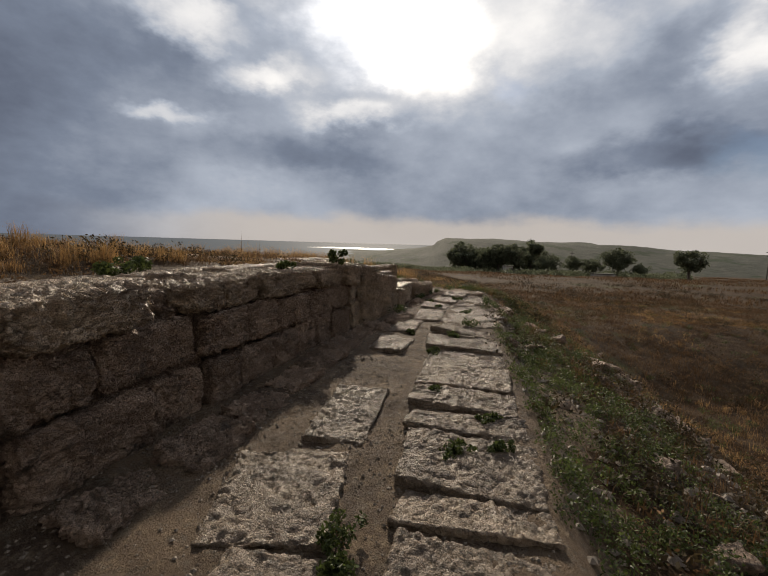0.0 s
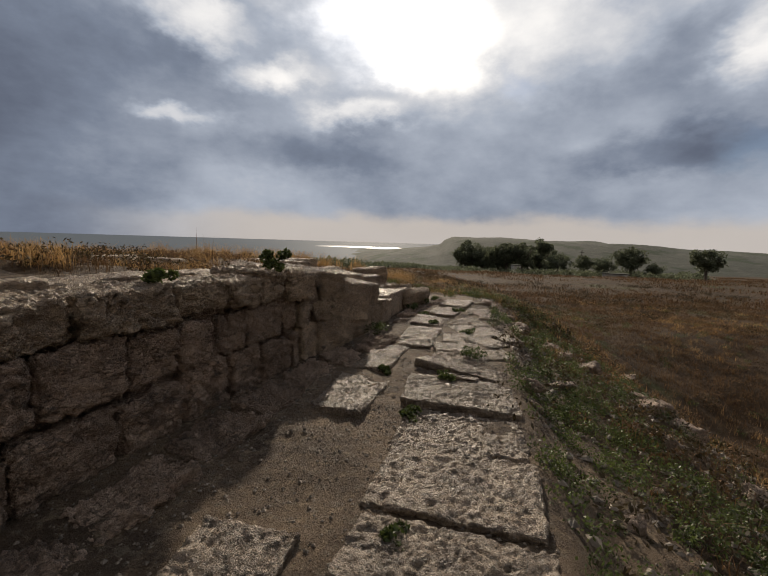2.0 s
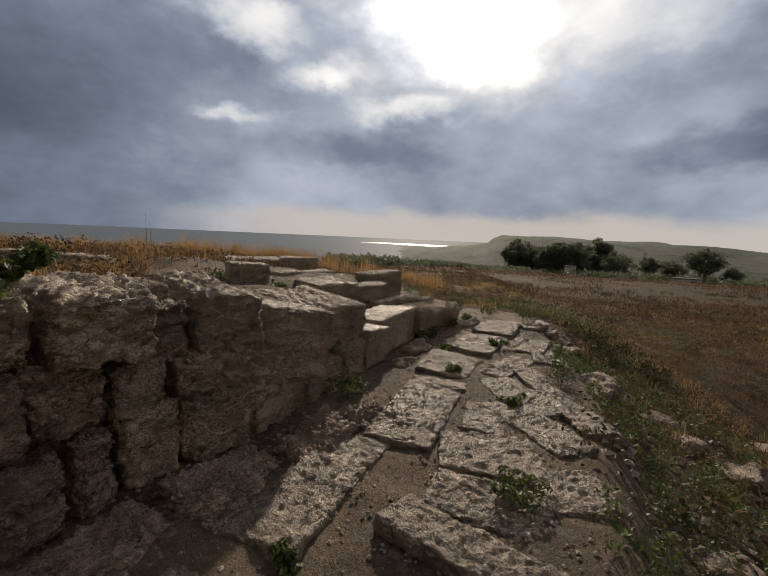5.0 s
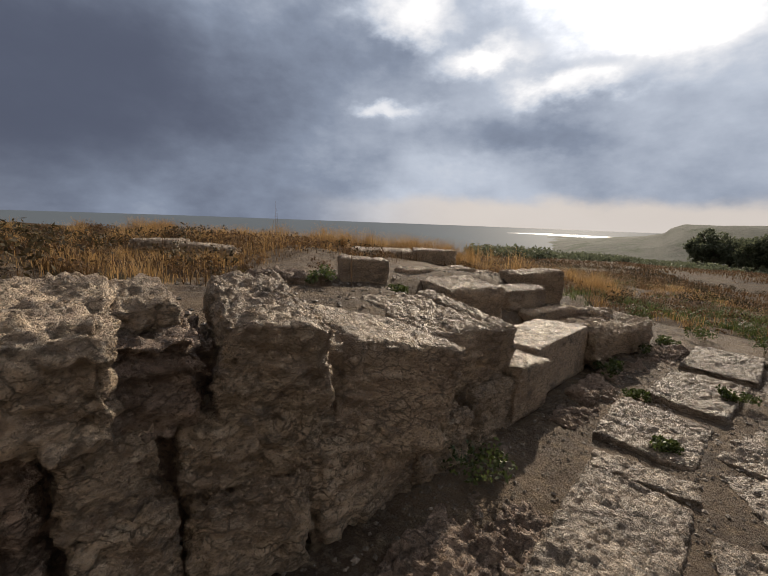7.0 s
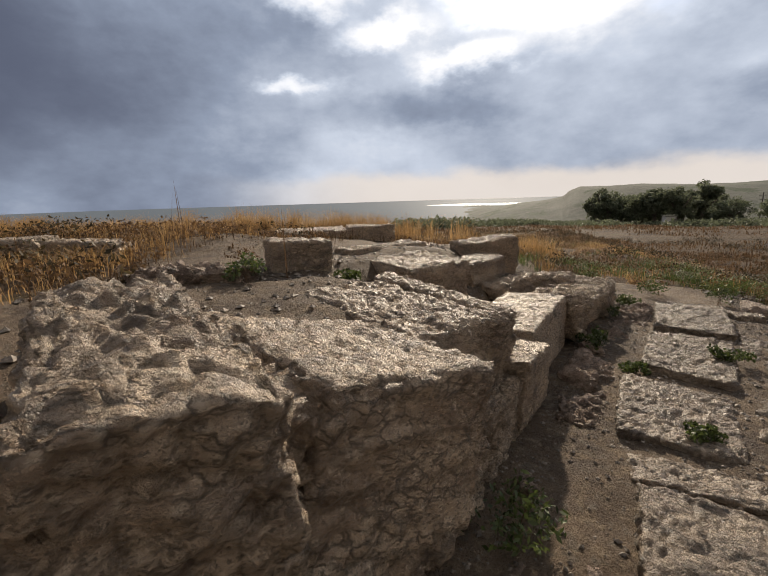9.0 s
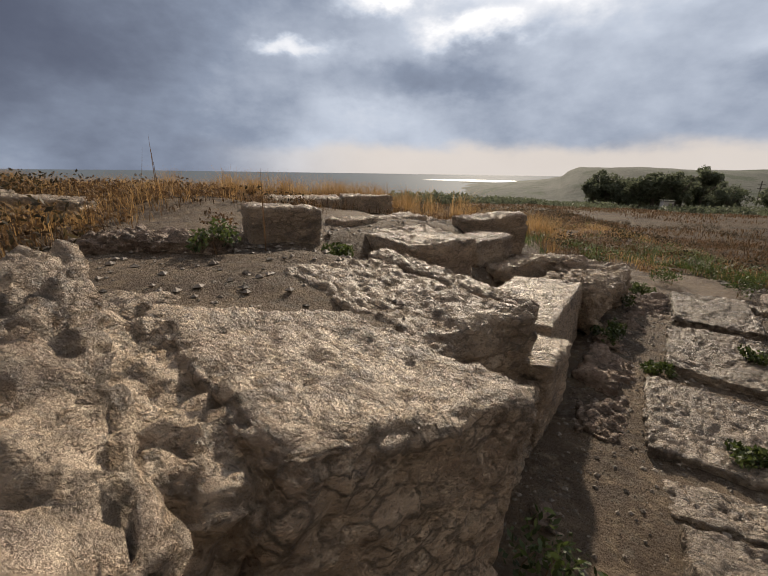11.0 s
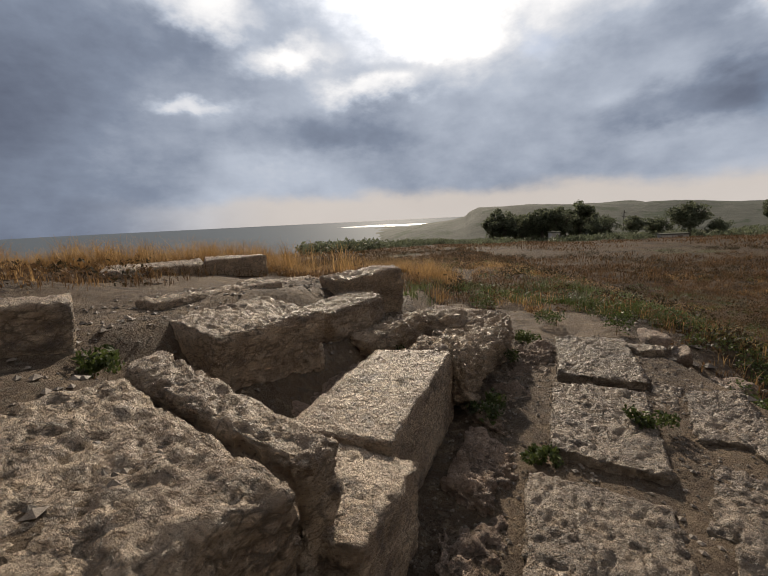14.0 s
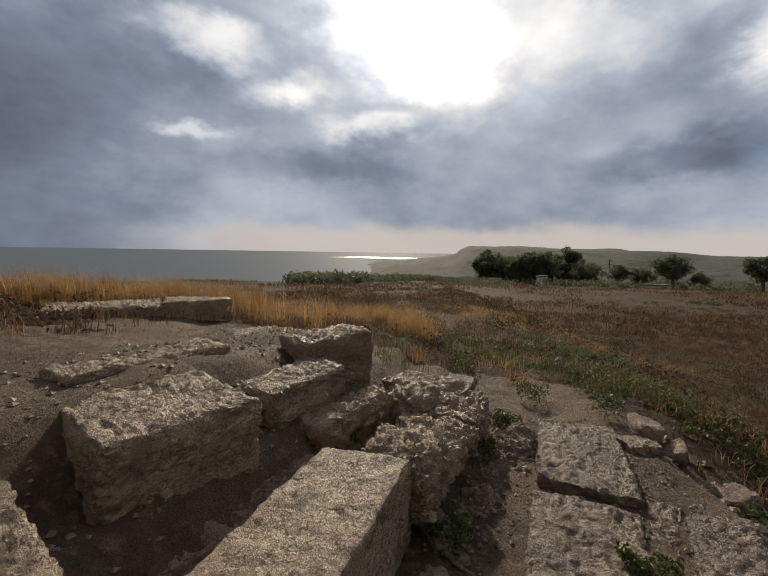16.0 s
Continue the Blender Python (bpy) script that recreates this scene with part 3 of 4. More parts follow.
block(-1.20, 13.85, 0.62, 0.55, 0.95, 0.42, -48, 307, rnd=0.05, rough=0.026)
block(-2.42, 14.52, 0.91, 0.52, 0.86, 0.55, -61, 305, rnd=0.04, rough=0.018, label="long squared limestone block at the edge of the dry grass")
block(-3.34, 13.92, 0.89, 0.52, 1.26, 0.55, -54, 306, rnd=0.04, rough=0.018, label="long squared limestone block at the edge of the dry grass")
block(-1.50, 10.24, 1.08, 0.36, 0.48, 0.40, -47, 308, rnd=0.03, rough=0.014, label="upright squared limestone block standing on the ruin")
block(-1.98, 9.68, 0.95, 0.95, 0.46, 0.34, 12, 309, STONE_SHADE, rnd=0.08, rough=0.04, label="dark crumbling limestone block overgrown with weeds")
block(-4.25, 10.55, 1.04, 0.4, 0.78, 0.36, -66, 310, rnd=0.05)
block(-5.3, 10.4, 1.06, 0.4, 0.8, 0.36, -70, 311, rnd=0.05)
block(-6.4, 12.0, 0.98, 0.4, 0.7, 0.36, -80, 312, rnd=0.05)

# ---- paving ----
# x, y, width, length, height of the top above the bed, heading
OUTER = [
    (0.55, 0.9, 0.92, 0.6, 0.05, -8), (0.55, 1.5, 0.92, 0.5, 0.05, -10), (0.58, 1.98, 0.90, 0.40, 0.05, -10), (0.62, 2.38, 0.88, 0.28, 0.05, -10), (0.71, 2.94, 0.96, 0.72, 0.07, -12),
    (0.80, 3.56, 0.98, 0.36, 0.06, -10), (0.87, 4.08, 1.0, 0.50, 0.07, -13), (0.97, 4.74, 0.98, 0.66, 0.07, -12), (1.10, 5.44, 0.97, 0.66, 0.07, -11), (1.22, 6.24, 1.03, 0.82, 0.11, -10),
    (1.30, 6.74, 0.42, 0.18, 0.06, -20), (1.34, 7.02, 0.98, 0.30, 0.11, -27), (1.38, 7.46, 0.66, 0.38, 0.07, -14),
]
BROKEN = [
    (1.44, 7.98, 0.66, 0.52, 0.08, 2), (1.92, 7.66, 0.44, 0.40, 0.07, 12), (1.47, 8.62, 0.32, 0.62, 0.09, -8), (1.86, 8.56, 0.34, 0.84, 0.10, 28), (1.83, 9.20, 0.40, 0.98, 0.09, 20), (2.22, 9.32, 0.34, 1.6, 0.10, 12),
    (1.77, 9.90, 0.28, 0.40, 0.06, -36), (2.00, 10.32, 0.34, 0.60, 0.07, -34), (2.46, 10.72, 0.40, 0.60, 0.08, -6), (2.20, 11.42, 0.18, 0.48, 0.05, -28), (2.41, 11.16, 0.38, 0.78, 0.08, -24), (2.6, 12.5, 0.3, 0.28, 0.06, 10),
]
INNER = [
    (-0.30, 1.0, 0.6, 0.6, 0.03, 8), (-0.40, 1.75, 0.6, 0.6, 0.04, 0), (-0.56, 2.56, 0.74, 0.86, 0.05, 2), (-0.26, 3.73, 0.52, 1.08, 0.09, -8), (0.14, 6.18, 0.52, 0.94, 0.09, -14), (0.40, 7.45, 0.46, 1.15, 0.06, -14),
    (0.91, 8.58, 0.50, 1.14, 0.10, -11), (1.08, 9.36, 0.56, 0.26, 0.07, -6), (1.20, 10.02, 0.58, 0.80, 0.10, -14), (1.60, 11.08, 0.58, 1.02, 0.10, -19), (2.03, 12.24, 0.60, 1.10, 0.10, -17), (1.16, 13.9, 0.50, 0.6, 0.10, -20),
]
STRATA = [(1.42, 12.22, 0.35, 0.80, 0.07, -18), (1.06, 11.31, 0.32, 0.72, 0.07, -16), (0.80, 10.56, 0.28, 0.55, 0.06, -24), (0.63, 10.0, 0.30, 0.42, 0.05, -14), (0.42, 9.25, 0.26, 0.45, 0.05, -10), (0.54, 8.42, 0.34, 0.46, 0.05, -28), (0.30, 8.62, 0.22, 0.34, 0.03, -12)]
STRATA += [(float(face_x(y)) + 0.42, y, 0.42, 0.60, 0.12, -15) for y in (2.4, 3.1, 3.8, 4.5, 5.2, 5.9, 6.6, 7.3, 7.95)]
for i, (x, y, w, ln, h, yaw) in enumerate(OUTER + BROKEN + INNER + STRATA):
    broken = i >= len(OUTER + BROKEN + INNER)
    zt = float(path_z(y)) + 0.014 + 0.34 * h
    me = stone_mesh("paving_slab", (w * 1.05, ln * 1.06, 0.22), STONE_SHADE if broken else PAVING, 500 + i, 0.0145, 0.05 if broken else 0.026, 0.042 if broken else 0.018, 0.07 if broken else 0.035)
    part("paving_slab", me, pavement, pose(x, y, zt - 0.11, 0, 2.0, yaw))


# ---- vegetation ----
def blades(name, roots, heights, per, spread, width, lean, mat, seed, seg=2):
    """Clumps of grass blades, bent and tapered."""
    rng = np.random.RandomState(seed)
    n = len(roots) * per
    base = np.repeat(roots, per, 0) + np.concatenate([rng.normal(0, 1, (n, 2)) * np.repeat(np.broadcast_to(spread, (len(roots),)), per)[:, None], np.zeros((n, 1))], 1)
    h = np.repeat(heights, per) * rng.uniform(0.45, 1.1, n)
    a = rng.uniform(0, 2 * np.pi, n)
    out = np.stack([np.cos(a), np.sin(a), 0 * a], 1)
    side = np.stack([-np.sin(a), np.cos(a), 0 * a], 1) * (width * rng.uniform(0.6, 1.3, n))[:, None]
    bend = (lean * rng.uniform(0.1, 1.0, n) * h)[:, None]
    up = np.array([0, 0, 1.0])
    mid = base + up * (0.55 * h)[:, None] + out * bend * 0.35
    tip = base + up * (h * (1 - 0.25 * lean))[:, None] + out * bend
    base = base - up * 0.03
    v = np.stack([base - side, base + side, mid + side * 0.8, mid - side * 0.8, tip + side * 0.12, tip - side * 0.12], 1).reshape(-1, 3)
    k = np.arange(n)[:, None] * 6
    f = np.concatenate([k + np.array([[0, 1, 2, 3]]), k + np.array([[3, 2, 4, 5]])], 0)
    return mesh_from(name, v, f, mat, False)


def leaves(centres, radius, per, size, mat, name, seed, flat=0.8, lift=0.0):
    """Many small leaves scattered in rough clumps round centres."""
    rng = np.random.RandomState(seed)
    n = len(centres) * per
    d = rng.normal(0, 1, (n, 3))
    d /= np.linalg.norm(d, axis=1, keepdims=True)
    rr = np.repeat(np.broadcast_to(radius, (len(centres),)), per) * rng.uniform(0.2, 1.0, n) ** 0.5
    c = np.repeat(centres, per, 0) + d * rr[:, None] * np.array([1, 1, flat])
    a = rng.normal(0, 1, (n, 3))
    a /= np.linalg.norm(a, axis=1, keepdims=True)
    b = np.cross(a, rng.normal(0, 1, (n, 3)))
    b /= np.linalg.norm(b, axis=1, keepdims=True)
    s = (size * rng.uniform(0.6, 1.4, n))[:, None]
    v = np.stack([c - a * s, c + b * s * 0.45, c + a * s, c - b * s * 0.45], 1).reshape(-1, 3)
    f = np.arange(n * 4).reshape(-1, 4)
    return mesh_from(name, v, f, mat, False)


def scatter(n, x0, x1, y0, y1, keep, seed):
    rng = np.random.RandomState(seed)
    x, y = rng.uniform(x0, x1, n), rng.uniform(y0, y1, n)
    ok = rng.rand(n) < keep(x, y)
    x, y = x[ok], y[ok]
    return np.stack([x, y, ground_z(x, y)], 1)


def patch(x, y, s, off=0.0):
    return 0.5 + 0.5 * fbm(np.stack([x, y, 0 * x + off], 1), s, 3)


def stuff(name, me, label, category):
    return tagged(new(name, me), label, category, kind="stuff")


def off_stone(x, y):
    """1 on open field and slope, 0 on paving, wall and the worn ground near them."""
    e = x - edge_x(np.minimum(y, 16))
    d = face_x(np.minimum(y, 16)) - x
    return np.maximum(np.maximum(smooth(0.35, 1.0, e), smooth(13.6, 15.0, y)), smooth(2.2, 3.2, d - 1.2 * smooth(9, 11, y)) * (y < 30))


def bank(x, y):
    """1 on the steep bank beside the paving, 0 elsewhere."""
    e = x - edge_x(np.minimum(y, 16))
    return (1 - smooth(3.0, 6.0, e)) * (e > 0) * (1 - smooth(11.0, 13.0, y))


r = scatter(30000, -8, 22, 0, 34, lambda x, y: (1 - 0.93 * bank(x, y)) * off_stone(x, y) * smooth(0.46, 0.66, patch(x, y, 0.35)) * np.where(x > edge_x(np.minimum(y, 16)), np.where(x < 6, 0.45, 0.34), np.where(y > 13, 0.40, 0.9)), 21)
stuff("dry_grass", blades("dry_grass", r, np.random.RandomState(1).uniform(0.08, 0.30, len(r)), 16, 0.08, 0.0028, 0.9, DRY, 22), "dry golden grass over the field and slope", "grass")
r = scatter(34000, -10, 26, 0, 40, lambda x, y: (1 - 0.6 * bank(x, y)) * off_stone(x, y) * smooth(0.25, 0.5, patch(x, y, 0.5, 9.0)) * 0.9, 23)
stuff("brown_scrub", blades("brown_scrub", r, np.random.RandomState(2).uniform(0.06, 0.26, len(r)), 16, 0.11, 0.004, 1.2, BROWN, 24), "brown withered scrub over the field", "scrub")
r = scatter(8500, -10, 30, 0, 45, lambda x, y: off_stone(x, y) * smooth(0.36, 0.56, patch(x, y, 0.45, 14.0)), 35)
r[:, 2] += 0.06
stuff("withered_bushes", leaves(r, np.random.RandomState(8).uniform(0.10, 0.30, len(r)), 42, 0.024, BROWN, "withered_bushes", 36, 0.75), "low withered brown bushes over the field", "bushes")
r = scatter(30000, -60, 110, 30, 125, lambda x, y: 0.7 * smooth(0.3, 0.6, patch(x, y, 0.12)), 25)
stuff("dry_grass", blades("dry_grass", r, np.random.RandomState(3).uniform(0.15, 0.5, len(r)), 7, 0.4, 0.03, 1.0, BROWN, 26), "brown dry grass on the far field", "grass")
r = scatter(1500, -14, 1.0, 14.6, 20, lambda x, y: smooth(0.45, 0.65, patch(x, y, 0.6, 4.0)), 27)
stuff("dry_grass", blades("dry_grass", r, np.random.RandomState(4).uniform(0.28, 0.80, len(r)), 90, 0.08, 0.0026, 0.8, DRY, 28), "tall golden tufts of dry grass behind the blocks", "grass")
r = scatter(620, -12, -2.5, -1, 14, lambda x, y: smooth(0.50, 0.60, patch(x, y, 0.6, 6.0)) * smooth(2.7, 3.8, face_x(np.minimum(y, 16)) - x), 29)
stuff("dry_grass", blades("dry_grass", r, np.random.RandomState(6).uniform(0.14, 0.46, len(r)), 120, 0.07, 0.0026, 0.75, DRY, 30), "dry grass on the raised ground behind the wall", "grass")
r = scatter(1300, -12, -2.0, -1, 14, lambda x, y: smooth(0.40, 0.56, patch(x, y, 0.7, 16.0)) * smooth(2.2, 3.2, face_x(np.minimum(y, 16)) - x), 37)
r[:, 2] += 0.06
stuff("withered_bushes", leaves(r, np.random.RandomState(9).uniform(0.08, 0.2, len(r)), 60, 0.02, BROWN, "withered_bushes", 38, 0.8), "low withered bushes behind the wall", "bushes")
r = scatter(7000, -8, 34, 1, 50, lambda x, y: np.maximum(off_stone(x, y) * smooth(0.46, 0.56, patch(x, y, 0.45, 24.0)), 0.6 * bank(x, y) * smooth(0.42, 0.6, patch(x, y, 0.8, 41.0))), 135)
r[:, 2] += 0.10
stuff("dark_scrub", leaves(r, np.random.RandomState(18).uniform(0.14, 0.40, len(r)), 64, 0.028, DARKSCRUB, "dark_scrub", 136, 0.7), "dark low thorny scrub in patches over the field", "scrub")
r = scatter(380, 0.2, 5.0, 13.4, 18, lambda x, y: smooth(0.40, 0.6, patch(x, y, 0.5, 28.0)), 137)
stuff("green_grass", blades("green_grass", r, np.random.RandomState(19).uniform(0.08, 0.24, len(r)), 40, 0.09, 0.0035, 0.9, GREEN, 138), "fresh green grass at the end of the paving", "grass")
# green weeds along the paving's outer edge and on the slope
r = scatter(4200, 0.8, 6, 0, 15, lambda x, y: smooth(0.02, 0.10, x - edge_x(y)) * (1 - smooth(1.2, 3.6, x - edge_x(y))) * smooth(0.36, 0.58, patch(x, y, 0.7, 2.0)), 31)
r[:, 2] += 0.06
stuff("green_weeds", leaves(r, 0.10, 60, 0.014, GREEN, "green_weeds", 32, 0.8), "low green weeds along the edge of the paving", "weeds")
r = scatter(1100, -2, 18, 2, 30, lambda x, y: off_stone(x, y) * smooth(0.46, 0.64, patch(x, y, 0.4, 5.0)), 33)
r[:, 2] += 0.08
stuff("green_weeds", leaves(r, 0.15, 70, 0.018, GREEN, "green_weeds", 34, 0.7), "green weeds among the dry grass", "weeds")

# pebbles and gravel on the trodden ground
def pebbles(n, seed, x_of, y0, y1, lo, hi, name, label):
    rng = np.random.RandomState(seed)
    y = rng.uniform(y0, y1, n)
    x = x_of(y, rng.rand(n))
    z = ground_z(x, y)
    s = lo + (hi - lo) * rng.rand(n) ** 4
    base = np.array([(1, 0, 0), (0, 1, 0), (-1, 0, 0), (0, -1, 0), (0, 0, 1), (0.0, 0, -1)])
    v = base[None] * rng.uniform(0.6, 1.2, (n, 6, 1)) * s[:, None, None] * np.array([1, 1, 0.6])
    a = rng.uniform(0, 6.28, n)
    ca, sa = np.cos(a)[:, None], np.sin(a)[:, None]
    v = np.stack([v[..., 0] * ca - v[..., 1] * sa, v[..., 0] * sa + v[..., 1] * ca, v[..., 2]], -1) + np.stack([x, y, z + s * 0.25], 1)[:, None]
    f = np.array([(0, 1, 4), (1, 2, 4), (2, 3, 4), (3, 0, 4), (1, 0, 5), (2, 1, 5), (3, 2, 5), (0, 3, 5)])
    F = (np.arange(n)[:, None, None] * 6 + f[None]).reshape(-1, 3)
    stuff(name, mesh_from(name, v.reshape(-1, 3), F, PEBBLE, False), label, "gravel")


pebbles(20000, 41, lambda y, u: face_x(y) + u * (edge_x(y) - face_x(y)), 0.5, 13, 0.003, 0.020, "gravel", "loose gravel between the paving slabs")
pebbles(5000, 42, lambda y, u: edge_x(y) + 0.1 + u * 4.0, 0.5, 14, 0.006, 0.07, "gravel", "stones and gravel on the slope")
pebbles(3500, 43, lambda y, u: face_x(y) - 0.3 - u * 2.6, 8.0, 14, 0.004, 0.03, "gravel", "gravel on the raised ground")


# ---- distance: hill, trees, poles ----
def hill_mesh():
    az, dd = np.linspace(-7, 62, 190), np.linspace(300, 1300, 40)
    A, D = np.meshgrid(np.radians(az), dd)
    X, Y = D * np.sin(A), D * np.cos(A)
    deg = np.degrees(A)
    top = np.interp(deg, [-7, -4, -1.9, 3.8, 5.6, 6.2, 7.4, 9.5, 14, 22, 30.3, 38.5, 48, 62], [-33, -22, -15.6, -7.7, -4, 2.5, 8, 9.2, 9, 7, 4.1, -1.8, -6, -8])
    rise = smooth(320, 560, D)
    p3 = np.stack([X.ravel(), Y.ravel(), 0 * X.ravel()], 1)
    Z = -30 + (top + 30) * rise * (1 - 0.9 * smooth(620, 1200, D)) + (2.0 * fbm(p3, 0.02, 4)).reshape(X.shape) * rise
    return grid_mesh("hill", X, Y, Z, HILL)


tagged(new("hill", hill_mesh()), "low grey-green headland above the sea", "hill", kind="structure")


def spot(azimuth, dist):
    x, y = dist * math.sin(radians(azimuth)), dist * math.cos(radians(azimuth))
    return x, y, gz(x, y)


def tree(azimuth, dist, height, width, seed, label, leaf=0.27, mat=TREE_LEAF, low=0.25):
    rng = np.random.RandomState(seed)
    x, y, z = spot(azimuth, dist)
    root = tagged(new("tree"), label, "tree", "trees beyond the field")
    root.location = (x, y, z)
    bm = bmesh.new()
    limbs = [((0, 0, -0.3), (rng.uniform(-.3, .3), 0, height * 0.45), 0.05 * height, 0.03 * height)]
    for k in range(5):
        a = rng.uniform(0, 6.28)
        limbs.append(((0, 0, height * rng.uniform(0.2, 0.42)), (math.cos(a) * width * 0.3, math.sin(a) * width * 0.3, height * rng.uniform(0.55, 0.85)), 0.025 * height, 0.01 * height))
    for p0, p1, r0, r1 in limbs:
        d = Vector(p1) - Vector(p0)
        bmesh.ops.create_cone(bm, cap_ends=True, segments=7, radius1=r0, radius2=r1, depth=d.length,
                              matrix=Matrix.Translation((Vector(p0) + Vector(p1)) / 2) @ d.to_track_quat("Z", "Y").to_matrix().to_4x4())
    me = bpy.data.meshes.new("trunk")
    bm.to_mesh(me)
    bm.free()
    me.materials.append(TRUNK)
    t = new("trunk", me)
    t.parent = root
    n = 40
    c = rng.normal(0, 1, (n, 3))
    c /= np.linalg.norm(c, axis=1, keepdims=True)
    c *= rng.uniform(0.35, 1.0, (n, 1))
    c = c * np.array([width * 0.42, width * 0.42, height * (1 - low) * 0.42]) + np.array([0, 0, height * (low + (1 - low) * 0.52)])
    crown = new("crown", leaves(c, rng.uniform(0.09, 0.19, n) * width, 100, leaf * height / 8, mat, "crown", seed + 1, 0.75))
    crown.parent = root
    return root


rng = np.random.RandomState(77)
for k in range(15):
    a = 8.8 + 12.0 * k / 14 + rng.uniform(-0.4, 0.4)
    tree(a, rng.uniform(105, 125), rng.uniform(7.0, 9.6) * (0.75 if a < 9 or a > 19.8 else 1), rng.uniform(6, 9), 800 + 3 * k, "dark green broad tree in a grove beyond the field", low=0.05)
for a, d_, h, w in ((29.0, 100, 6.6, 7.5), (26.2, 98, 4.4, 5.5), (36.0, 98, 6.4, 6.5), (24.0, 96, 4.6, 5.0), (31.4, 99, 3.2, 4.5)):
    tree(a, d_, h, w, int(900 + a * 10), "dark green tree standing alone beyond the field", low=0.2)
r = []
for k in range(460):
    a = rng.uniform(-14, 36)
    d_ = rng.uniform(85, 150) if a > 7 else float(np.interp(a, [-14, -6, 2, 7], [62, 74, 125, 150])) * rng.uniform(0.82, 1.05)
    x, y, z = spot(a, d_)
    r.append((x, y, z + 0.5))
stuff("scrub", leaves(np.array(r), rng.uniform(0.8, 2.2, 460), 70, 0.26, TREE_LEAF, "scrub", 61, 0.55), "dark green bushes along the far edge of the field", "bushes")


def bar(bm, p0, p1, r):
    d = Vector(p1) - Vector(p0)
    bmesh.ops.create_cone(bm, cap_ends=True, segments=8, radius1=r, radius2=r * 0.8, depth=d.length,
                          matrix=Matrix.Translation((Vector(p0) + Vector(p1)) / 2) @ d.to_track_quat("Z", "Y").to_matrix().to_4x4())


def utility_pole(azimuth, dist, height):
    x, y, z = spot(azimuth, dist)
    root = tagged(new("utility_pole"), "thin grey utility pole with crossarms in the distance", "utility pole", "poles beyond the field")
    root.location = (x, y, z)
    for nm, segs in (("pole", [((0, 0, -0.5), (0, 0, height), 0.16)]), ("crossarm", [((-0.9, 0, height - 0.8), (0.9, 0, height - 0.8), 0.09)]), ("crossarm", [((-0.7, 0, height - 1.9), (0.7, 0, height - 1.9), 0.09)])):
        bm = bmesh.new()
        for s in segs:
            bar(bm, *s)
        me = bpy.data.meshes.new(nm)
        bm.to_mesh(me)
        bm.free()
        me.materials.append(POLE)
        o = new(nm, me)
        o.parent = root


utility_pole(42.4, 150, 8.5)
utility_pole(23.7, 160, 8.5)
utility_pole(46.0, 210, 8.5)


# ---- small plants and loose stones ----
def plant(x, y, z, height, width, seed, label, name="weed", per=70, leaf=0.022, mat=GREEN, stems=7):
    """A leafy weed: bent stems and a crown of small leaves."""
    rng = np.random.RandomState(seed)
    root = tagged(new(name), label, "plant", "weeds among the stones")
    root.location = (x, y, z)
    for q in range(3):
        st = new("stem", blades("stem", np.zeros((1, 3)), np.array([height]), 1, width * 0.12, 0.003, 0.9, BROWN, seed + 50 + q))
        st.parent = root
    n = 9
    c = np.stack([rng.normal(0, width * 0.32, n), rng.normal(0, width * 0.32, n), rng.uniform(0.25, 0.95, n) * height], 1)
    lf = new("foliage", leaves(c, width * 0.28, per, leaf, mat, "foliage", seed + 1, 0.9))
    lf.parent = root
    return root


plant(-0.80, 6.72, 1.15, 0.24, 0.20, 1001, "leafy olive-green bush growing on the wall top", "bush", 90, 0.024)
plant(-1.30, 5.4, 1.14, 0.14, 0.18, 1003, "small green weed on the wall top")
plant(-2.75, 4.2, 1.12, 0.13, 0.24, 1005, "green weed behind the wall top")
plant(-3.0, 5.0, 1.12, 0.13, 0.22, 1007, "green weed behind the wall top")
for k, (x, y, h, w) in enumerate(((-0.12, 2.12, 0.12, 0.16), (-0.10, 1.95, 0.10, 0.14), (0.62, 3.11, 0.07, 0.14), (0.98, 3.15, 0.07, 0.12), (0.55, 2.99, 0.06, 0.12), (1.00, 3.64, 0.06, 0.12), (0.58, 4.24, 0.07, 0.14),
                                  (1.55, 7.54, 0.14, 0.2), (1.10, 6.65, 0.09, 0.14), (0.72, 5.68, 0.07, 0.14), (0.45, 6.82, 0.06, 0.12), (2.42, 9.64, 0.3, 0.34), (2.55, 10.38, 0.26, 0.3), (1.72, 8.91, 0.1, 0.16),
                                  (0.92, 11.12, 0.16, 0.2), (1.15, 12.16, 0.16, 0.2), (1.22, 9.75, 0.07, 0.14), (1.14, 10.70, 0.07, 0.14), (1.85, 11.01, 0.1, 0.16), (1.55, 12.77, 0.12, 0.2), (0.12, 11.90, 0.14, 0.2), (0.55, 11.85, 0.12, 0.16),
                                  (-1.55, 9.59, 0.16, 0.22), (-1.05, 10.22, 0.14, 0.18), (0.22, 8.75, 0.24, 0.3), (2.00, 13.49, 0.16, 0.3), (2.60, 13.08, 0.2, 0.34), (1.40, 14.50, 0.16, 0.3))):
    z = max(gz(x, y), float(path_z(y)) if x > float(face_x(y)) and x < float(edge_x(y)) else -9)
    plant(x, y, z, h, w, 1100 + 3 * k, "small green weed rooted between the stones", leaf=0.016, per=50)
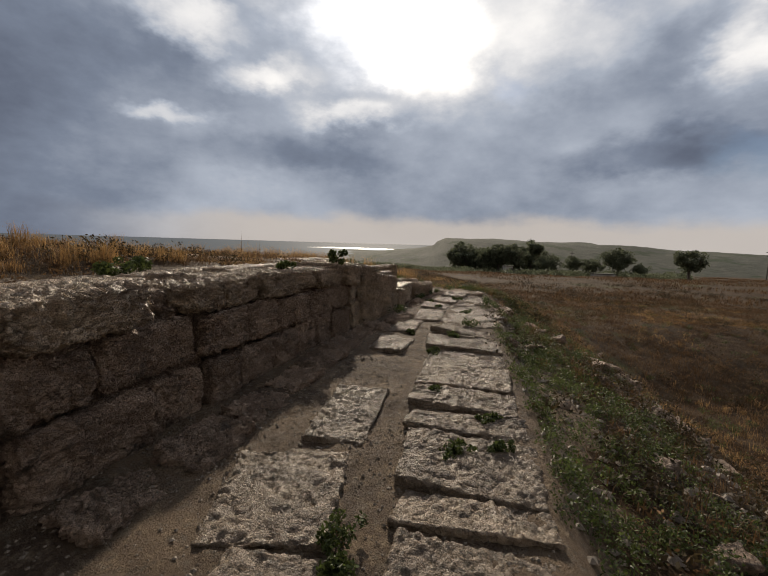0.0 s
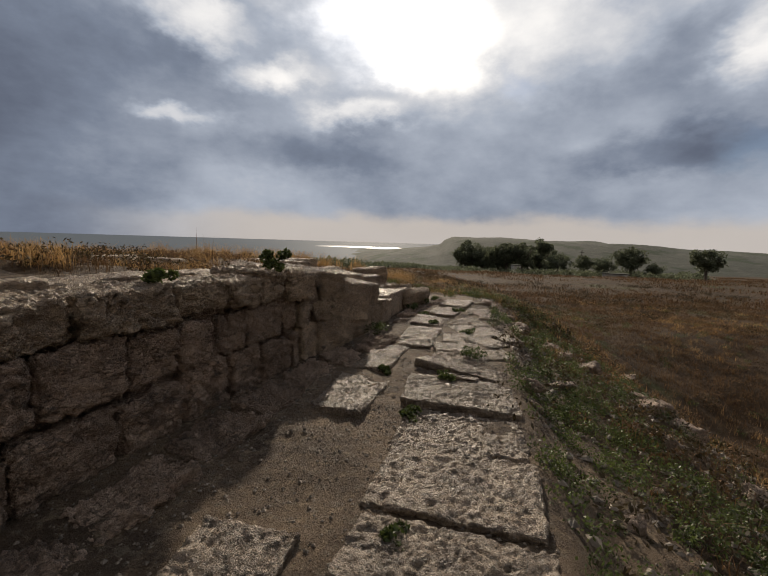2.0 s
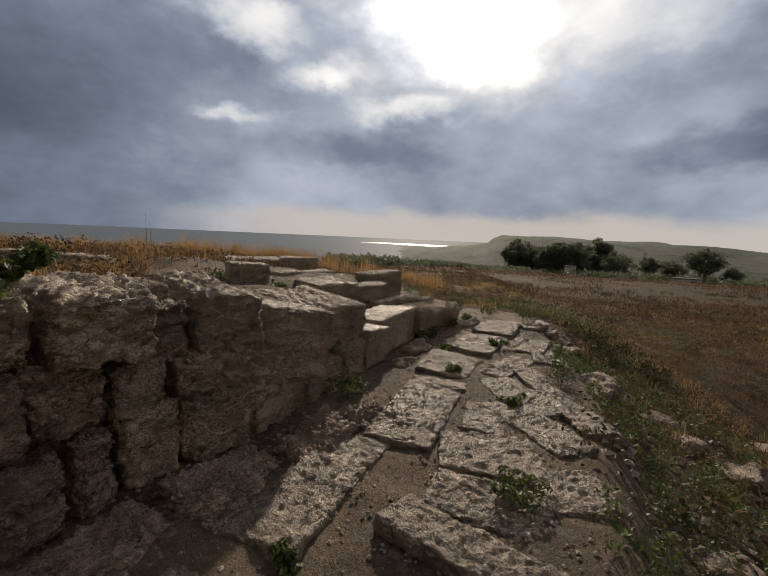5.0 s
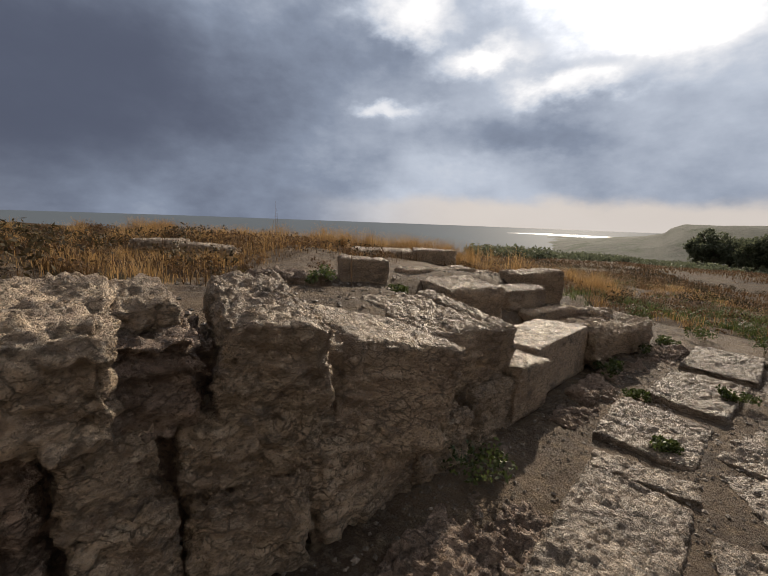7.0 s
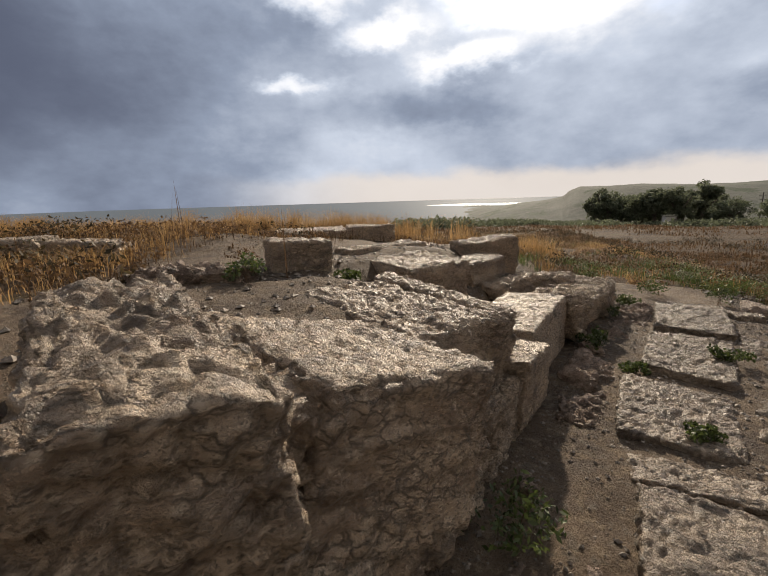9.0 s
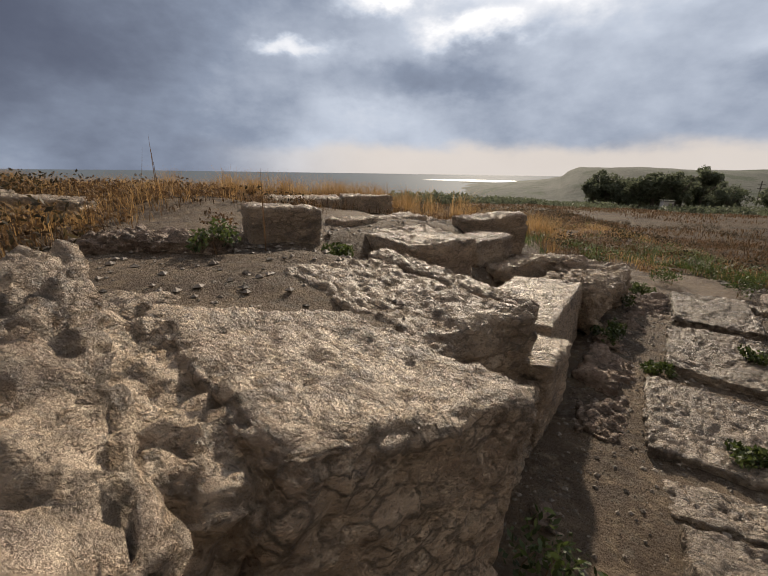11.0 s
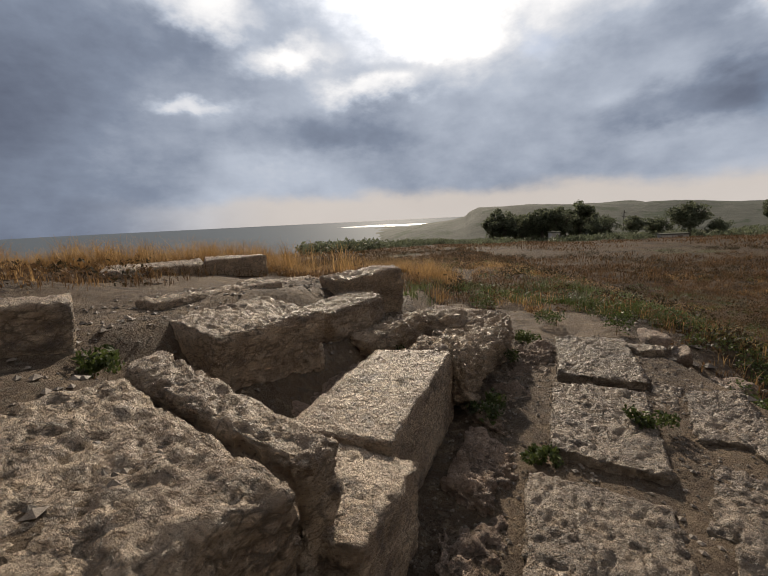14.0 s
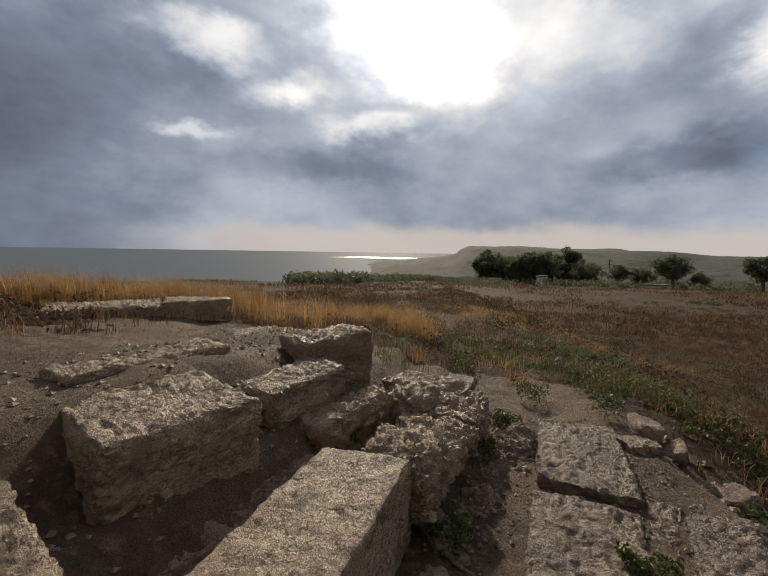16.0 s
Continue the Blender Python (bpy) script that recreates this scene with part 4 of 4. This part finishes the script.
for k, (x, y, h) in enumerate(((-4.0, 11.6, 0.95), (-4.35, 11.9, 0.75), (-3.5, 10.9, 0.55), (-4.9, 10.2, 0.6), (-1.35, 9.8, 0.5))):
    st = tagged(new("dry_stalk", blades("dry_stalk", np.array([[0, 0, 0.0]]), np.array([h * 1.2]), 1, 0.03, 0.005, 0.12, BROWN, 1300 + k)), "tall thin dry stalk standing in the grass", "stalk", "dry stalks")
    st.location = (x, y, gz(x, y))

# rocks half buried in the slope
rng = np.random.RandomState(404)
rock_meshes = [stone_mesh("rock", (0.34, 0.26, 0.2), STONE_SHADE, 1400 + k, 0.035, 0.07, 0.03, 0.06) for k in range(5)]
for k in range(46):
    y = rng.uniform(1.5, 13)
    x = float(edge_x(y)) + 0.25 + rng.rand() ** 1.3 * 4.5
    sc = rng.uniform(0.3, 1.5)
    ob = new("rock", rock_meshes[k % 5])
    ob.matrix_world = pose(x, y, gz(x, y) + 0.02, rng.uniform(-20, 20), rng.uniform(-20, 20), rng.uniform(0, 360)) @ Matrix.Diagonal((sc, sc, sc * 0.8, 1))
    tagged(ob, "grey limestone rock half buried in the slope", "rock", "rocks on the slope")


# ---- small buildings far off ----
def small_house(azimuth, dist, w, d_, h, turn, label):
    x, y, z = spot(azimuth, dist)
    root = tagged(new("house"), label, "house", "small buildings beyond the field")
    root.matrix_world = pose(x, y, z - 0.2, 0, 0, turn)

    def box(name, sx, sy, sz, px, py, pz, mat, bev):
        bm = bmesh.new()
        bmesh.ops.create_cube(bm, size=1.0, matrix=Matrix.Translation((px, py, pz)) @ Matrix.Diagonal((sx, sy, sz, 1)))
        bmesh.ops.bevel(bm, geom=bm.edges[:], offset=bev, segments=1, affect="EDGES")
        me = bpy.data.meshes.new(name)
        bm.to_mesh(me)
        bm.free()
        me.materials.append(mat)
        o = new(name, me)
        o.parent = root

    box("wall", w, d_, h, 0, 0, h / 2, WHITE, 0.03)
    box("roof", w + 0.3, d_ + 0.3, 0.18, 0, 0, h + 0.09, HILL, 0.03)
    box("door", 0.8, 0.08, min(2.0, h * 0.8), w * 0.2, -d_ / 2 - 0.05, min(2.0, h * 0.8) / 2, POLE, 0.02)


small_house(15.9, 98, 1.7, 1.6, 2.2, 8, "small white flat-roofed building half hidden by trees")
small_house(27.4, 92, 4.0, 2.0, 0.8, -12, "low white shed in front of the trees")
